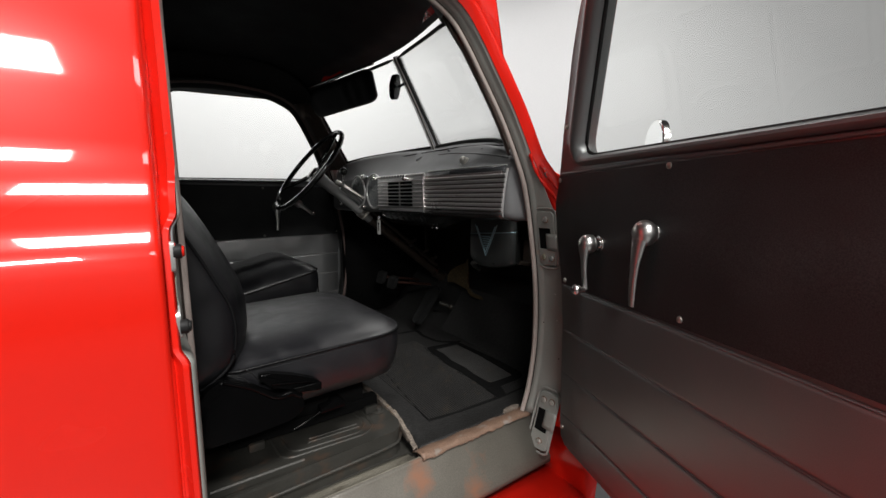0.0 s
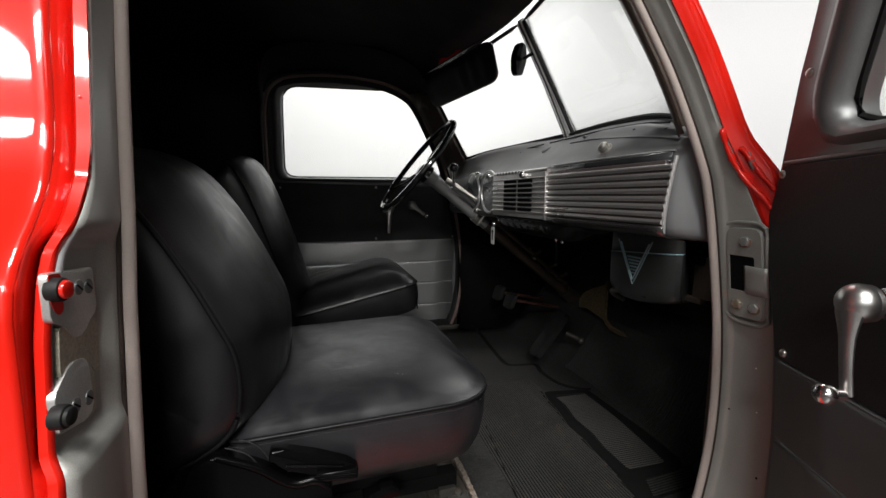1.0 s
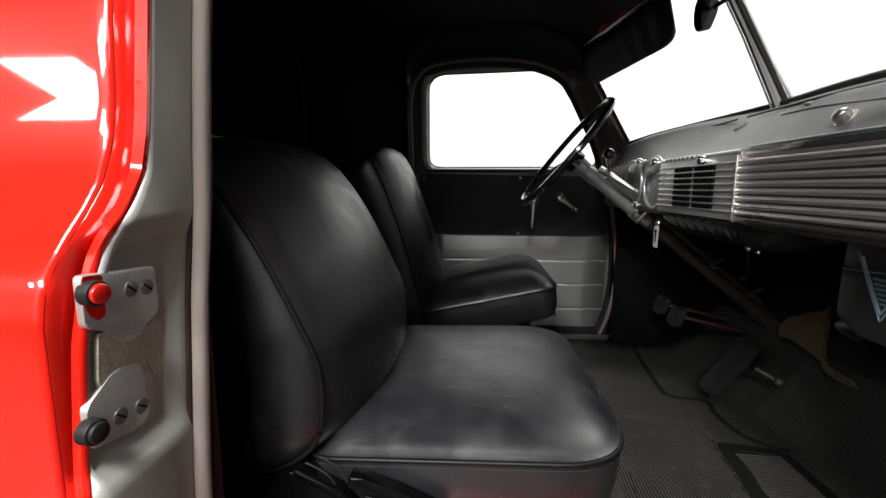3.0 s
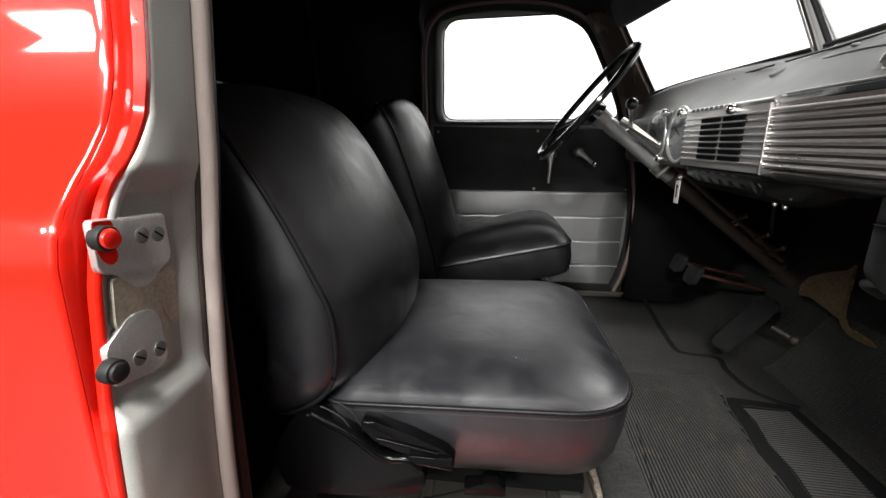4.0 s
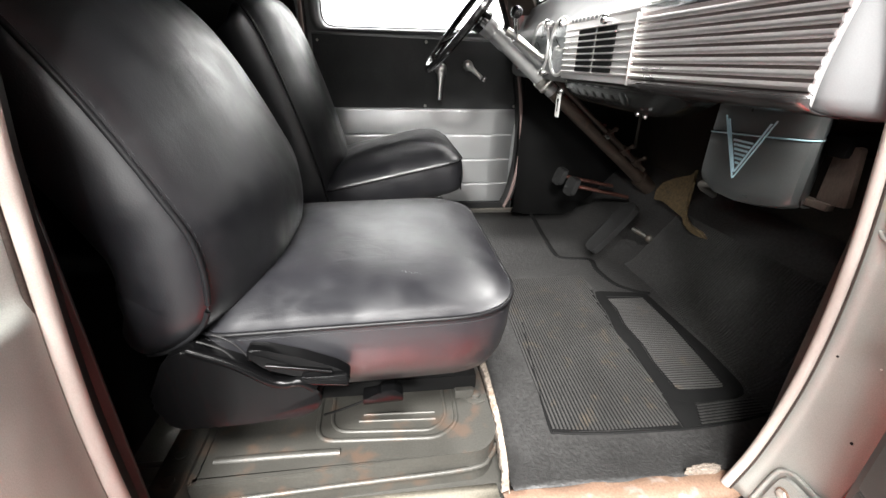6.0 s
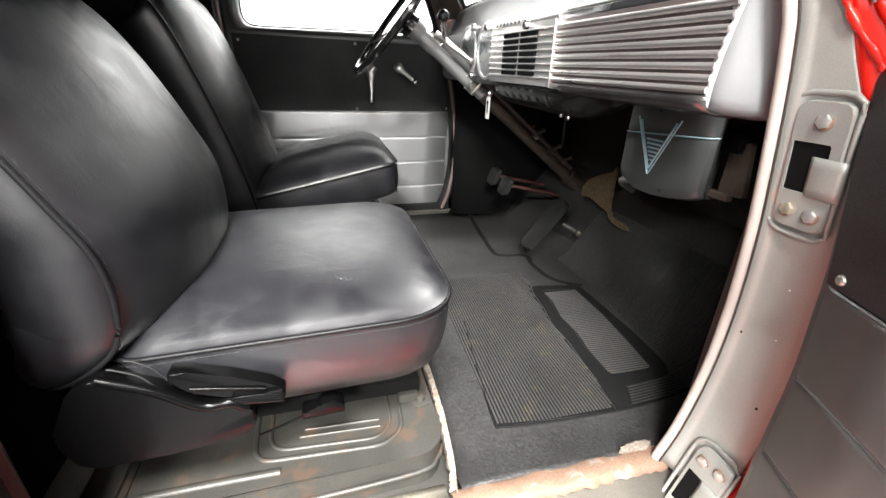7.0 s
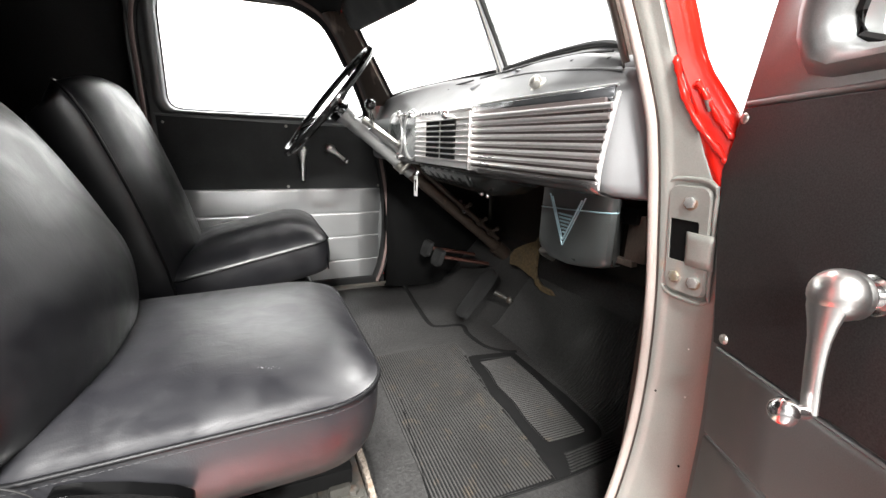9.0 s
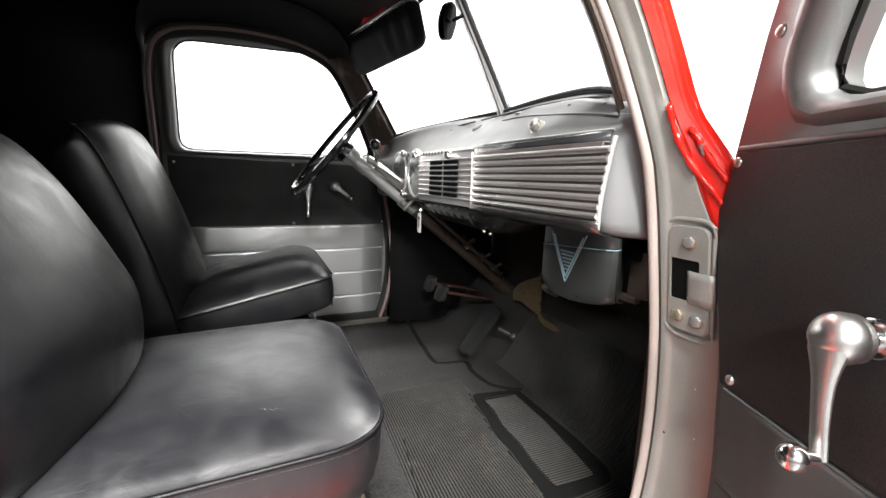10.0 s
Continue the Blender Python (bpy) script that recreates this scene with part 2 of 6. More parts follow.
# backrest copy of the same vinyl, darker and duller to tone down its highlights
M_VINYL_SIDE = vinyl("black_vinyl_back_dimmed", (0.0045, 0.0046, 0.0055), 0.39, 0.22, 0.55, 0.16)
M_PIPE = material("black_vinyl_piping", (0.004, 0.004, 0.0045), 0.45, 0, 0.1, 500, spec=0.2)
M_PLASTIC = material("black_plastic", (0.0015, 0.0015, 0.0016), 0.19, 0, 0.15, 400, 0.2, 9, 0.05, 600, spec=0.10)
M_HEAD = material("black_headliner", (0.010, 0.010, 0.010), 0.6, 0, 0.2, 300, 0.3, 4, 0.1, 200, spec=0.2)
M_MAT = material("black_rubber", (0.034, 0.033, 0.032), 0.5, 0, 0.25, 500, 0.4, 6, 0.1, 500, second=(0.055, 0.046, 0.036), wear=0.36, wear_size=30)
M_MATTEX = material("grained_black_rubber", (0.025, 0.0245, 0.024), 0.5, 0, 0.30, 150, 0.3, 6, 1.0, 150, spec=0.3)
M_CHROME = material("chrome", (0.82, 0.80, 0.79), 0.18, 1.0, 0, 0, 0.05, 20, 0.02, 60)
M_MIRROR = material("mirror_silver", (0.9, 0.91, 0.91), 0.03, 1.0)
M_OLDCHROME = material("aged_chrome", (0.93, 0.885, 0.875), 0.30, 0.95, 0.05, 400, 0.10, 16, 0.14, 160, second=(0.60, 0.52, 0.50), wear=0.30, wear_size=40, stretch=(1, 0.25, 1))
M_FROST = material("frosted_chrome", (0.74, 0.73, 0.72), 0.36, 0.75, 0.06, 500, 0.12, 20, 0.03, 200)
M_REDBROWN = material("red_brown_primer", (0.055, 0.020, 0.014), 0.5, 0.1, 0.3, 300, 0.3, 20)
M_HANDLE = material("worn_chrome_handle", (0.78, 0.77, 0.75), 0.33, 1.0, 0.04, 500, 0.1, 20, 0.02, 120)
M_GRILLE = material("dull_chrome_shadow", (0.17, 0.14, 0.135), 0.4, 0.7, 0.1, 300, 0.2, 20)
M_STEEL = material("bare_steel", (0.55, 0.53, 0.49), 0.33, 0.9, 0.15, 500, 0.25, 14, 0.08, 300, second=(0.30, 0.20, 0.12), wear=0.2, wear_size=40)
M_ZINC = material("zinc_plate", (0.70, 0.70, 0.68), 0.35, 0.8, 0.1, 600, 0.15, 12, 0.06, 300, second=(0.52, 0.44, 0.26), wear=0.3, wear_size=20)
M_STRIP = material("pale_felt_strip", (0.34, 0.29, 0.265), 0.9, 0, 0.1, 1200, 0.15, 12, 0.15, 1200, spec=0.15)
M_STRIPDARK = material("dark_felt_and_gap_shade", (0.17, 0.125, 0.115), 0.9, 0, 0.15, 700, 0.2, 12, 0.4, 900, spec=0.2)
M_GAPSHADE = material("strip_gap_shade", (0.035, 0.026, 0.022), 0.6, 0, 0.3, 500, 0.3, 20, 0.2, 300, spec=0.2)
M_EDGE = material("jamb_edge_highlight", (0.36, 0.355, 0.36), 0.33, 0.2, 0.05, 600, 0.15, 12, 0.02, 200)
M_RUST = material("worn_floor_steel", (0.038, 0.0365, 0.032), 0.48, 0.25, 0.2, 400, 0.4, 9, 0.15, 200, second=(0.066, 0.046, 0.034), wear=0.40, wear_size=22)
M_SILL = material("scuffed_sill_paint", (0.13, 0.12, 0.102), 0.42, 0.3, 0.15, 400, 0.3, 6, 0.1, 200, second=(0.24, 0.12, 0.075), wear=0.38, wear_size=9)
M_LEDGE = material("dirty_cream_paint", (0.20, 0.185, 0.15), 0.5, 0.1, 0.2, 300, 0.4, 12, 0.15, 200, second=(0.09, 0.075, 0.055), wear=0.36, wear_size=22)
M_STAIN = material("stained_primer", (0.36, 0.335, 0.265), 0.45, 0.1, 0.2, 300, 0.3, 30, 0.1, 300, second=(0.36, 0.13, 0.07), wear=0.30, wear_size=34)
M_RUSTEDGE = material("rusty_steel_edge", (0.19, 0.118, 0.082), 0.6, 0.1, 0.2, 300, 0.3, 24, 0.15, 260, second=(0.24, 0.205, 0.18), wear=0.36, wear_size=34)
M_THREAD = material("pale_thread", (0.012, 0.012, 0.013), 0.7, 0, 0.3, 900)
M_CREAM = material("cream_jute_edge", (0.17, 0.14, 0.115), 0.95, 0, 0.4, 200, 0.4, 40, 0.9, 300, second=(0.14, 0.10, 0.07), wear=0.36, wear_size=60)
M_BAKELITE = material("black_bakelite", (0.008, 0.008, 0.008), 0.12, 0, 0, 0, 0.1, 9, 0.02, 60, coat=0.5)
M_COLUMN = material("column_grey_paint", (0.34, 0.34, 0.335), 0.34, 0.6, 0.1, 700, 0.2, 12, 0.05, 200)
M_MATBAND = material("smooth_rubber_and_groove_shade", (0.006, 0.006, 0.006), 0.75, 0, 0.2, 500, 0.2, 9, spec=0.10)
M_GRIMESHADE = material("brown_steel_grime_and_shade", (0.060, 0.044, 0.034), 0.5, 0.35, 0.3, 300, 0.45, 18, 0.2, 200, second=(0.11, 0.075, 0.055), wear=0.30, wear_size=30)
M_RUBBER = material("dark_rubber", (0.012, 0.012, 0.012), 0.55, 0, 0.2, 500, 0.2, 9, spec=0.22)
M_HEATER = material("heater_grey_paint", (0.085, 0.091, 0.090), 0.30, 0.5, 0.1, 700, 0.15, 8, 0.05, 200)
M_BAND = material("chrome_dark_reflection", (0.16, 0.15, 0.148), 0.22, 0.9, 0.1, 300, 0.35, 24, 0.05, 90)
M_BANDTOP = material("dark_polished_paint", (0.060, 0.062, 0.066), 0.22, 0.5, 0.05, 500, 0.15, 14, 0.02, 200)
M_RADIO = material("dark_radio_panel", (0.022, 0.024, 0.023), 0.22, 0.35, 0.2, 300, 0.4, 30, 0.1, 90)
M_BLUE = material("pale_blue_paint", (0.30, 0.45, 0.50), 0.4, 0.2, 0.1, 500)
M_TAG = material("white_card", (0.75, 0.74, 0.72), 0.7, 0, 0.05, 300)
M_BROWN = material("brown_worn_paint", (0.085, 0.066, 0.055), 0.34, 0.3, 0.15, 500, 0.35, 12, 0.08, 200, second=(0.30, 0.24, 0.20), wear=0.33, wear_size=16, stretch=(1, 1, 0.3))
M_JUTE = material("yellow_brown_insulation", (0.070, 0.047, 0.020), 0.9, 0, 0.4, 120, 0.5, 14, 0.6, 200)
M_GLASS = clear_glass("window_glass")
M_DIAL = material("dial_face", (0.33, 0.34, 0.35), 0.3, 0.3, 0.05, 300)
M_DARK = material("flat_black_and_hollow_shade", (0.004, 0.004, 0.004), 0.9, 0, 0.1, 100, spec=0.1)
M_FIREWALL = material("grimy_black_paint", (0.018, 0.015, 0.012), 0.6, 0.1, 0.3, 200, 0.5, 9, 0.3, 60, spec=0.25, second=(0.03, 0.019, 0.011), wear=0.3, wear_size=12)
M_WALL = material("studio_white", (0.82, 0.82, 0.83), 0.85, 0, 0.02, 40, 0.03, 0.6)
M_HALL = material("hall_dark_paint", (0.16, 0.16, 0.16), 0.85, 0, 0.06, 40, 0.12, 0.8)
M_CEIL = material("ceiling_dark_paint", (0.05, 0.05, 0.052), 0.85, 0, 0.06, 40, 0.12, 0.8)
M_FLOOR = material("studio_floor_paint", (0.035, 0.035, 0.036), 0.4, 0, 0.04, 60, 0.05, 0.8)

# ---- the studio ----
bm = B()
loft(bm, [[(x, y, 0) for x in (-9, -5, 0, 5, 9)] for y in (-8, -4, 0, 4, 9)], False, False)
solid("floor_studio", bm, M_FLOOR, "grey painted studio floor", "floor", thick=0.02)
ring = rounded([(-8.6, -7.6), (8.6, -7.6), (8.6, 8.6), (-2.4, 8.6), (-8.6, 8.6)], [2.4, 2.4, 2.4, 0.02, 2.4], 10)
k0 = min(range(len(ring)), key=lambda i: (ring[i][0] - 8.6) ** 2 + (ring[i][1] + 5.2) ** 2)
k1 = min(range(len(ring)), key=lambda i: (ring[i][0] + 2.4) ** 2 + (ring[i][1] - 8.6) ** 2)
cove, open_side = ring[k0:k1 + 1], ring[k1:] + ring[:k0 + 1]
for nm, pts, mat, label in (("wall_cove", cove, M_WALL, "seamless white studio cove"), ("wall_hall", open_side, M_HALL, "dark grey hall wall on the open side")):
    bm = B()
    loft(bm, [[(x, y, z) for x, y in pts] for z in (0.011, 1.8, 3.5, 5.2, 7.0)], False, False)
    solid(nm, bm, mat, label, "wall", thick=0.05)
bm = B()
box(bm, (-8.6, -7.6, 7.03), (8.6, 8.6, 7.13))
solid("ceiling_studio", bm, M_CEIL, "dark grey studio ceiling", "ceiling")

# ---- truck body ----
# door opening, seen from the side: x, z, from the rear sill up and round to the front sill
OPEN = [(0.02, 0.64), (0.02, 0.78), (0.02, 0.88), (0.02, 0.95), (0.02, 1.00), (0.02, 1.03), (0.02, 1.055), (0.02, 1.08), (0.02, 1.11), (0.02, 1.145), (0.02, 1.18), (0.02, 1.21), (0.02, 1.235), (0.02, 1.26), (0.02, 1.29), (0.02, 1.33), (0.02, 1.38), (0.02, 1.45), (0.022, 1.60), (0.045, 1.69), (0.11, 1.738), (0.25, 1.758), (0.40, 1.757), (0.53, 1.738),
        (0.625, 1.695), (0.675, 1.635), (0.713, 1.57), (0.752, 1.50), (0.775, 1.455), (0.800, 1.395), (0.820, 1.34), (0.838, 1.28), (0.853, 1.22), (0.870, 1.13), (0.884, 1.04), (0.892, 0.93), (0.888, 0.82), (0.868, 0.71), (0.842, 0.64)]
Y_REAR = [(0.6, -0.100), (0.95, -0.096), (1.0, -0.0935), (1.03, -0.092), (1.065, -0.0885), (1.11, -0.0835), (1.15, -0.079), (1.19, -0.069), (1.214, -0.059), (1.232, -0.049), (1.251, -0.0325), (1.262, -0.025), (1.28, -0.0146), (1.325, -0.006), (1.39, 0.003), (1.6, 0.032), (1.77, 0.058)]
Y_STRIP = [(0.6, 0.019), (0.76, 0.016), (0.84, 0.013), (0.92, 0.014), (0.99, 0.018), (1.05, 0.0235), (1.11, 0.0295), (1.16, 0.0345), (1.21, 0.043), (1.25, 0.049), (1.30, 0.054), (1.39, 0.0645), (1.77, 0.121)]
Y_FRONT = [(0.6, -0.035), (1.12, -0.035), (1.20, -0.012), (1.25, 0.008), (1.31, 0.025), (1.37, 0.042), (1.45, 0.055), (1.6, 0.077), (1.77, 0.10)]


def lean(z):
    """How far the cab's sides have come in at a height."""
    return 0.15 * max(0.0, z - 1.30)


SKIN = [(0.42, 0.0), (0.55, -0.06), (0.75, -0.086), (1.0, -0.092), (1.17, -0.091), (1.195, -0.086), (1.22, -0.072), (1.245, -0.050), (1.27, -0.032), (1.30, -0.020), (1.34, -0.012), (1.40, -0.007), (1.50, 0.009), (1.70, 0.040), (1.79, 0.068), (1.85, 0.11), (1.90, 0.17)]


def skin(z):
    return lerp(z, SKIN)


OPENF = smooth_line([(x, 0, z) for x, z in OPEN], 4)


def strip_y(x, z):
    k = min(1, max(0, (x - 0.1) / 0.5))
    return lerp(z, Y_STRIP) * (1 - k) + (0.065 + lean(z)) * k


def ease(v):
    v = min(1, max(0, v))
    return v * v * (3 - 2 * v)


def jamb_rings(far):
    """Rings of points round a door opening, from the inner edge out to the body's skin."""
    pts = OPENF
    rings = [[] for _ in range(12)]
    # offsets from the opening: strip side, raised rib beside the strip, recessed floor, then the red lip
    up_off = (0.006, -0.002, -0.003, -0.003, -0.004, -0.004, -0.004, -0.004, 0.004, 0.013, 0.016, 0.021)
    lo_off = (0.006, 0.0, 0.001, 0.003, 0.012, 0.015, 0.002, 0.005, 0.010, 0.016, 0.020, 0.024)
    fr_off = (0.006, 0.003, 0.012, 0.0135, 0.015, 0.018, 0.019, 0.022, 0.030, 0.040, 0.044, 0.052)
    up_y = (0, 0, 0, 0, 0, 0.004, 0, -0.004, -0.005, 0.012, 0.014, -0.009)
    lo_y = (0, 0, 0, 0, 0, 0.0105, 0, -0.003, -0.003, 0.010, 0.012, -0.012)
    fr_y = (0, 0, 0, 0, 0, 0.002, 0, -0.008, -0.018, -0.034, -0.036, -0.044)
    for i, p in enumerate(pts):
        a, b = pts[max(0, i - 1)], pts[min(len(pts) - 1, i + 1)]
        t = (b - a).normalized()
        n = Vector((-t.z, 0, t.x))
        k = min(1, max(0, (p.x - 0.1) / 0.5))
        lo = min(1, max(0, (1.31 - p.z) / 0.11))
        dip = ease((1.242 - p.z) / 0.026) * ease((p.z - 1.036) / 0.022)
        yo = lerp(p.z, Y_REAR) * (1 - k) + lerp(p.z, Y_FRONT) * k
        ys = strip_y(p.x, p.z)
        inner = (ys + 0.034 - 0.026 * k, ys - 0.004, ys - 0.014, ys - 0.020, ys - 0.029)
        for r in range(12):
            m = dip if r < 6 else lo
            ob = up_off[r] * (1 - m) + lo_off[r] * m
            hi = 1 - 0.58 * min(1, max(0, (p.z - 1.255) / 0.09)) if r > 6 else 1
            wide = 1 - 0.2 * min(1, max(0, (p.z - 1.255) / 0.09)) if r > 6 else 1
            if 5 < r < 11:
                ob += 0.009 * dip
            off = ob * (1 - k) + fr_off[r] * k * wide
            y = inner[r] if r < 5 else yo + (up_y[r] * (1 - lo) + lo_y[r] * lo) * (1 - k) + fr_y[r] * k * hi
            y += 0.0075 * dip * (5 < r < 11) * (1 - k)
            if r == 11 and p.z < 1.62:
                y += (skin(p.z) + 0.0015 - y) * (1 - k)
            q = p + n * off
            rings[r].append((q.x, mir(y) if far else y, q.z))
    return rings


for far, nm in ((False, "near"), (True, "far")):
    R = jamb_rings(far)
    # far jamb is drawn browner and darker than the near one
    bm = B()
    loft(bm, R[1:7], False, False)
    solid("trim_door_jamb_" + nm, bm, M_BROWN if far else M_JAMB, "grey metallic painted door jamb with rust marks" if not far else "brown painted door jamb, darker than the near one", "door jamb", thick=0.003)
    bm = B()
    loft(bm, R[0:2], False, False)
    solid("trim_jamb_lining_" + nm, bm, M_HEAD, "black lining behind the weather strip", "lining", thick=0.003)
    # far lip is brown instead of red, to paint out its glint
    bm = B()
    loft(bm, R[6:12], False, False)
    solid("trim_door_lip_" + nm, bm, M_BROWN if far else M_RED, "lip round the shut door, dark brown to mute its red glint" if far else "glossy red body lip round the door opening", "body lip", thick=0.003)
    if not far:
        lip_ob = bpy.data.objects["trim_door_lip_near"]
        weld = None
        for i in range(6, len(R[8]), 7):
            p = Vector(R[8][i])
            if p.x > 0.03 and p.z < 1.7:
                continue
            if weld is None:
                bm = B()
                ball(bm, (0, 0, 0), 0.0024, 12, (1, 0.35, 1))
                weld = finish(bm, "spot_weld", M_RED)
            ob = new("spot_weld", weld)
            ob.parent = lip_ob
            ob.matrix_world = Matrix.Translation(p + Vector((0.002, -0.0004, 0)))
    # far strip is drawn darker than the near one
    bm = B()
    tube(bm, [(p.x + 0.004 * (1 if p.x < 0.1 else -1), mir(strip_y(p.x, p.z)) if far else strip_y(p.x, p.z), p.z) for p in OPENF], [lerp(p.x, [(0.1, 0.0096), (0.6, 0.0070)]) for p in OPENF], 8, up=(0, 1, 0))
    solid("trim_weather_strip_" + nm, bm, M_STRIPDARK if far else M_STRIP, "felt weather strip round the door opening, darker than the near one" if far else "pale felt weather strip round the door opening", "weather strip")
    if not far:
        # dark tube laid in as the shadow line of the gap
        bm = B()
        tube(bm, [(p.x + 0.0015 * (1 if p.x < 0.1 else -1), strip_y(p.x, p.z) - lerp(p.x, [(0.1, 0.0112), (0.6, 0.0082)]), p.z) for p in OPENF], [lerp(p.x, [(0.1, 0.0028), (0.6, 0.0014)]) for p in OPENF], 8, up=(0, 1, 0))
        solid("trim_strip_edge", bm, M_GAPSHADE, "dark line painted as the gap shadow beside the pale weather strip", "strip edge")
    if far:
        # added tube that blocks light in the gap round the far door
        bm = B()
        tube(bm, [(p.x - 0.004 * (1 if p.x < 0.1 else -1), 1.492 - lean(p.z), p.z) for p in OPENF], 0.022, 8, up=(0, 1, 0))
        solid("trim_door_light_stop", bm, M_RUBBER, "black tube added to stop light round the shut door", "door seal")

# outer skin behind and in front of the door, and the roof
ZS = [0.42, 0.5, 0.6, 0.75, 0.9, 1.05, 1.17, 1.19, 1.21, 1.23, 1.25, 1.27, 1.29, 1.31, 1.34, 1.40, 1.5, 1.6, 1.7, 1.76, 1.80, 1.84, 1.87, 1.90]
for far, nm in ((False, "near"), (True, "far")):
    f = mir if far else (lambda y: y)
    R = jamb_rings(far)
    bm = B()
    # rear panel: from the lip's rear edge to the tail
    edge = sorted([(p[2], p[0], p[1]) for p in R[11] if p[0] < 0.06 and p[2] < 1.70])
    first = [(lerp(z, [(e[0], e[1]) for e in edge]) + 0.0005, lerp(z, [(e[0], e[2]) for e in edge]) if edge[0][0] < z < edge[-1][0] else f(skin(z)), z) for z in ZS]
    loft(bm, [first] + [[(q[0] - 0.006, f(skin(q[2])), q[2]) for q in first], [(q[0] - 0.014, f(skin(q[2])), q[2]) for q in first]] + [[(x, f(skin(z)), z) for z in ZS] for x in (-0.075, -0.12, -0.5, -1.0, -1.6, -2.2, -2.9)], False, False)
    solid("wall_body_side_rear_" + nm, bm, M_RED, "glossy red steel side of the panel truck body", "body side", thick=0.003, angle=50)
    # over the door
    bm = B()
    top = [p for p in R[11] if p[2] > 1.60]
    loft(bm, [top, [(p[0], f(skin(1.84)), max(1.84, p[2])) for p in top], [(p[0], f(0.17), 1.90) for p in top]], False, False)
    solid("wall_body_over_door_" + nm, bm, M_RED, "red steel above the door opening", "body side", thick=0.003)
    # cowl side
    bm = B()
    front = [p for p in R[11] if p[0] > 0.80 and p[2] < 1.25]
    loft(bm, [front, [(p[0] + 0.02, f(p[1] - 0.004 if not far else mir(p[1]) - 0.004), p[2]) for p in front], [(1.46, f(0.075), min(p[2], 1.18)) for p in front]], False, False)
    solid("wall_cowl_side_" + nm, bm, M_RED, "red steel cowl side ahead of the door", "body side", thick=0.003)
    # sill that slopes down outside a rusty inner edge
    bm = B()
    loft(bm, [[(x, f(y), z) for y, z in ((0.062, 0.634), (0.058, 0.626), (0.048, 0.615), (0.02, 0.580), (-0.010, 0.548), (-0.022, 0.534), (-0.024, 0.522))] for x in (-0.02, 0.3, 0.6, 0.93)], False, False)
    solid("trim_sill_" + nm, bm, M_SILL, "scuffed grey door sill with red overspray and rust", "door sill", thick=0.004)
    if far:
        continue
    bm = B()
    re = random.Random(12)
    wob = [re.uniform(-0.003, 0.003) for _ in range(48)]
    loft(bm, [[(x, f(y + wob[n] * (k in (0, 4)) + 0.004 * math.sin(x * 31) * (k == 0)), z + 0.0014 * math.sin(x * 61 + k)) for k, (y, z) in enumerate(((0.100, 0.626), (0.090, 0.634), (0.076, 0.638), (0.060, 0.639), (0.047, 0.632)))] for n, x in enumerate(np.linspace(0.485, 0.93, 48))], False, False)
    solid("trim_sill_edge_" + nm, bm, M_RUSTEDGE, "rusty steel edge along the door sill", "sill edge", thick=0.003)
    bm = B()
    loft(bm, [[(x, f(y), z) for y, z in ((0.128, 0.608), (0.112, 0.612), (0.098, 0.613), (0.092, 0.619), (0.078, 0.621), (0.066, 0.632), (0.060, 0.634))] for x in (-0.02, 0.15, 0.3, 0.42, 0.484)], False, False)
    solid("trim_sill_ledge_" + nm, bm, M_LEDGE, "dirty grey-cream ledge between sill and seat platform", "sill ledge", thick=0.003)
    bm = B()
    loft(bm, [[(x, f(y), z) for y, z in ((0.02, 0.500), (-0.04, 0.498), (-0.10, 0.494), (-0.14, 0.490), (-0.155, 0.480), (-0.16, 0.465), (-0.16, 0.41))] for x in (-0.45, 0.0, 0.4, 0.86)], False, False)
    solid("trim_running_board_" + nm, bm, M_RED, "glossy red running board below the door", "running board", thick=0.004)
    bm = B()
    loft(bm, [[(x, f(y), z) for x, z in [(p.x, p.y) for p in smooth_line([(0.855, 0.470, 0), (0.862, 0.530, 0), (0.885, 0.590, 0), (0.95, 0.65, 0), (1.10, 0.74, 0)], 4)]] for y in (0.0, -0.06, -0.12, -0.17)], False, False)
    solid("wall_fender_" + nm, bm, M_RED, "glossy red rear end of the front fender", "fender", thick=0.004)
# added strip that blocks light from under the far door
bm = B()
box(bm, (-0.02, 1.476, 0.585), (0.93, 1.499, 0.655), 0.004)
solid("trim_sill_light_stop", bm, M_RUBBER, "black strip added to stop light under the shut door", "sill seal")
# unseen cowl top, closed over to keep light out of the footwell
bm = B()
loft(bm, [[(lerp(abs(s), [(0, 1.035), (0.4, 0.99), (0.76, 0.935), (1.0, 0.885)]), CEN + s * 0.63, lerp(abs(s), [(0, 1.455), (0.76, 1.44), (1, 1.395)]))for s in np.linspace(-1, 1, 13)], [(1.15, CEN + s * 0.66, 1.40 - 0.14 * s * s) for s in np.linspace(-1, 1, 13)], [(1.46, CEN + s * 0.66, 1.35 - 0.17 * s * s) for s in np.linspace(-1, 1, 13)], [(1.46, CEN + s * 0.68, 0.5) for s in np.linspace(-1, 1, 13)]], False, False)
solid("wall_cowl_top", bm, M_RED, "red steel cowl ahead of the windscreen", "cowl", thick=0.004)
bm = B()
loft(bm, [[(x, CEN + s * (CEN - 0.17), 1.90 + 0.075 * (1 - s * s)) for s in np.linspace(-1, 1, 17)] for x in (-2.9, -2.0, -1.0, 0.0, 0.3, 0.5)] + [[(0.66 + 0.14 * (1 - s * s), CEN + s * (CEN - 0.19), 1.76 + 0.07 * (1 - s * s)) for s in np.linspace(-1, 1, 17)]], False, False)
solid("ceiling_roof_skin", bm, M_RED, "red steel roof of the panel truck", "roof", thick=0.003)

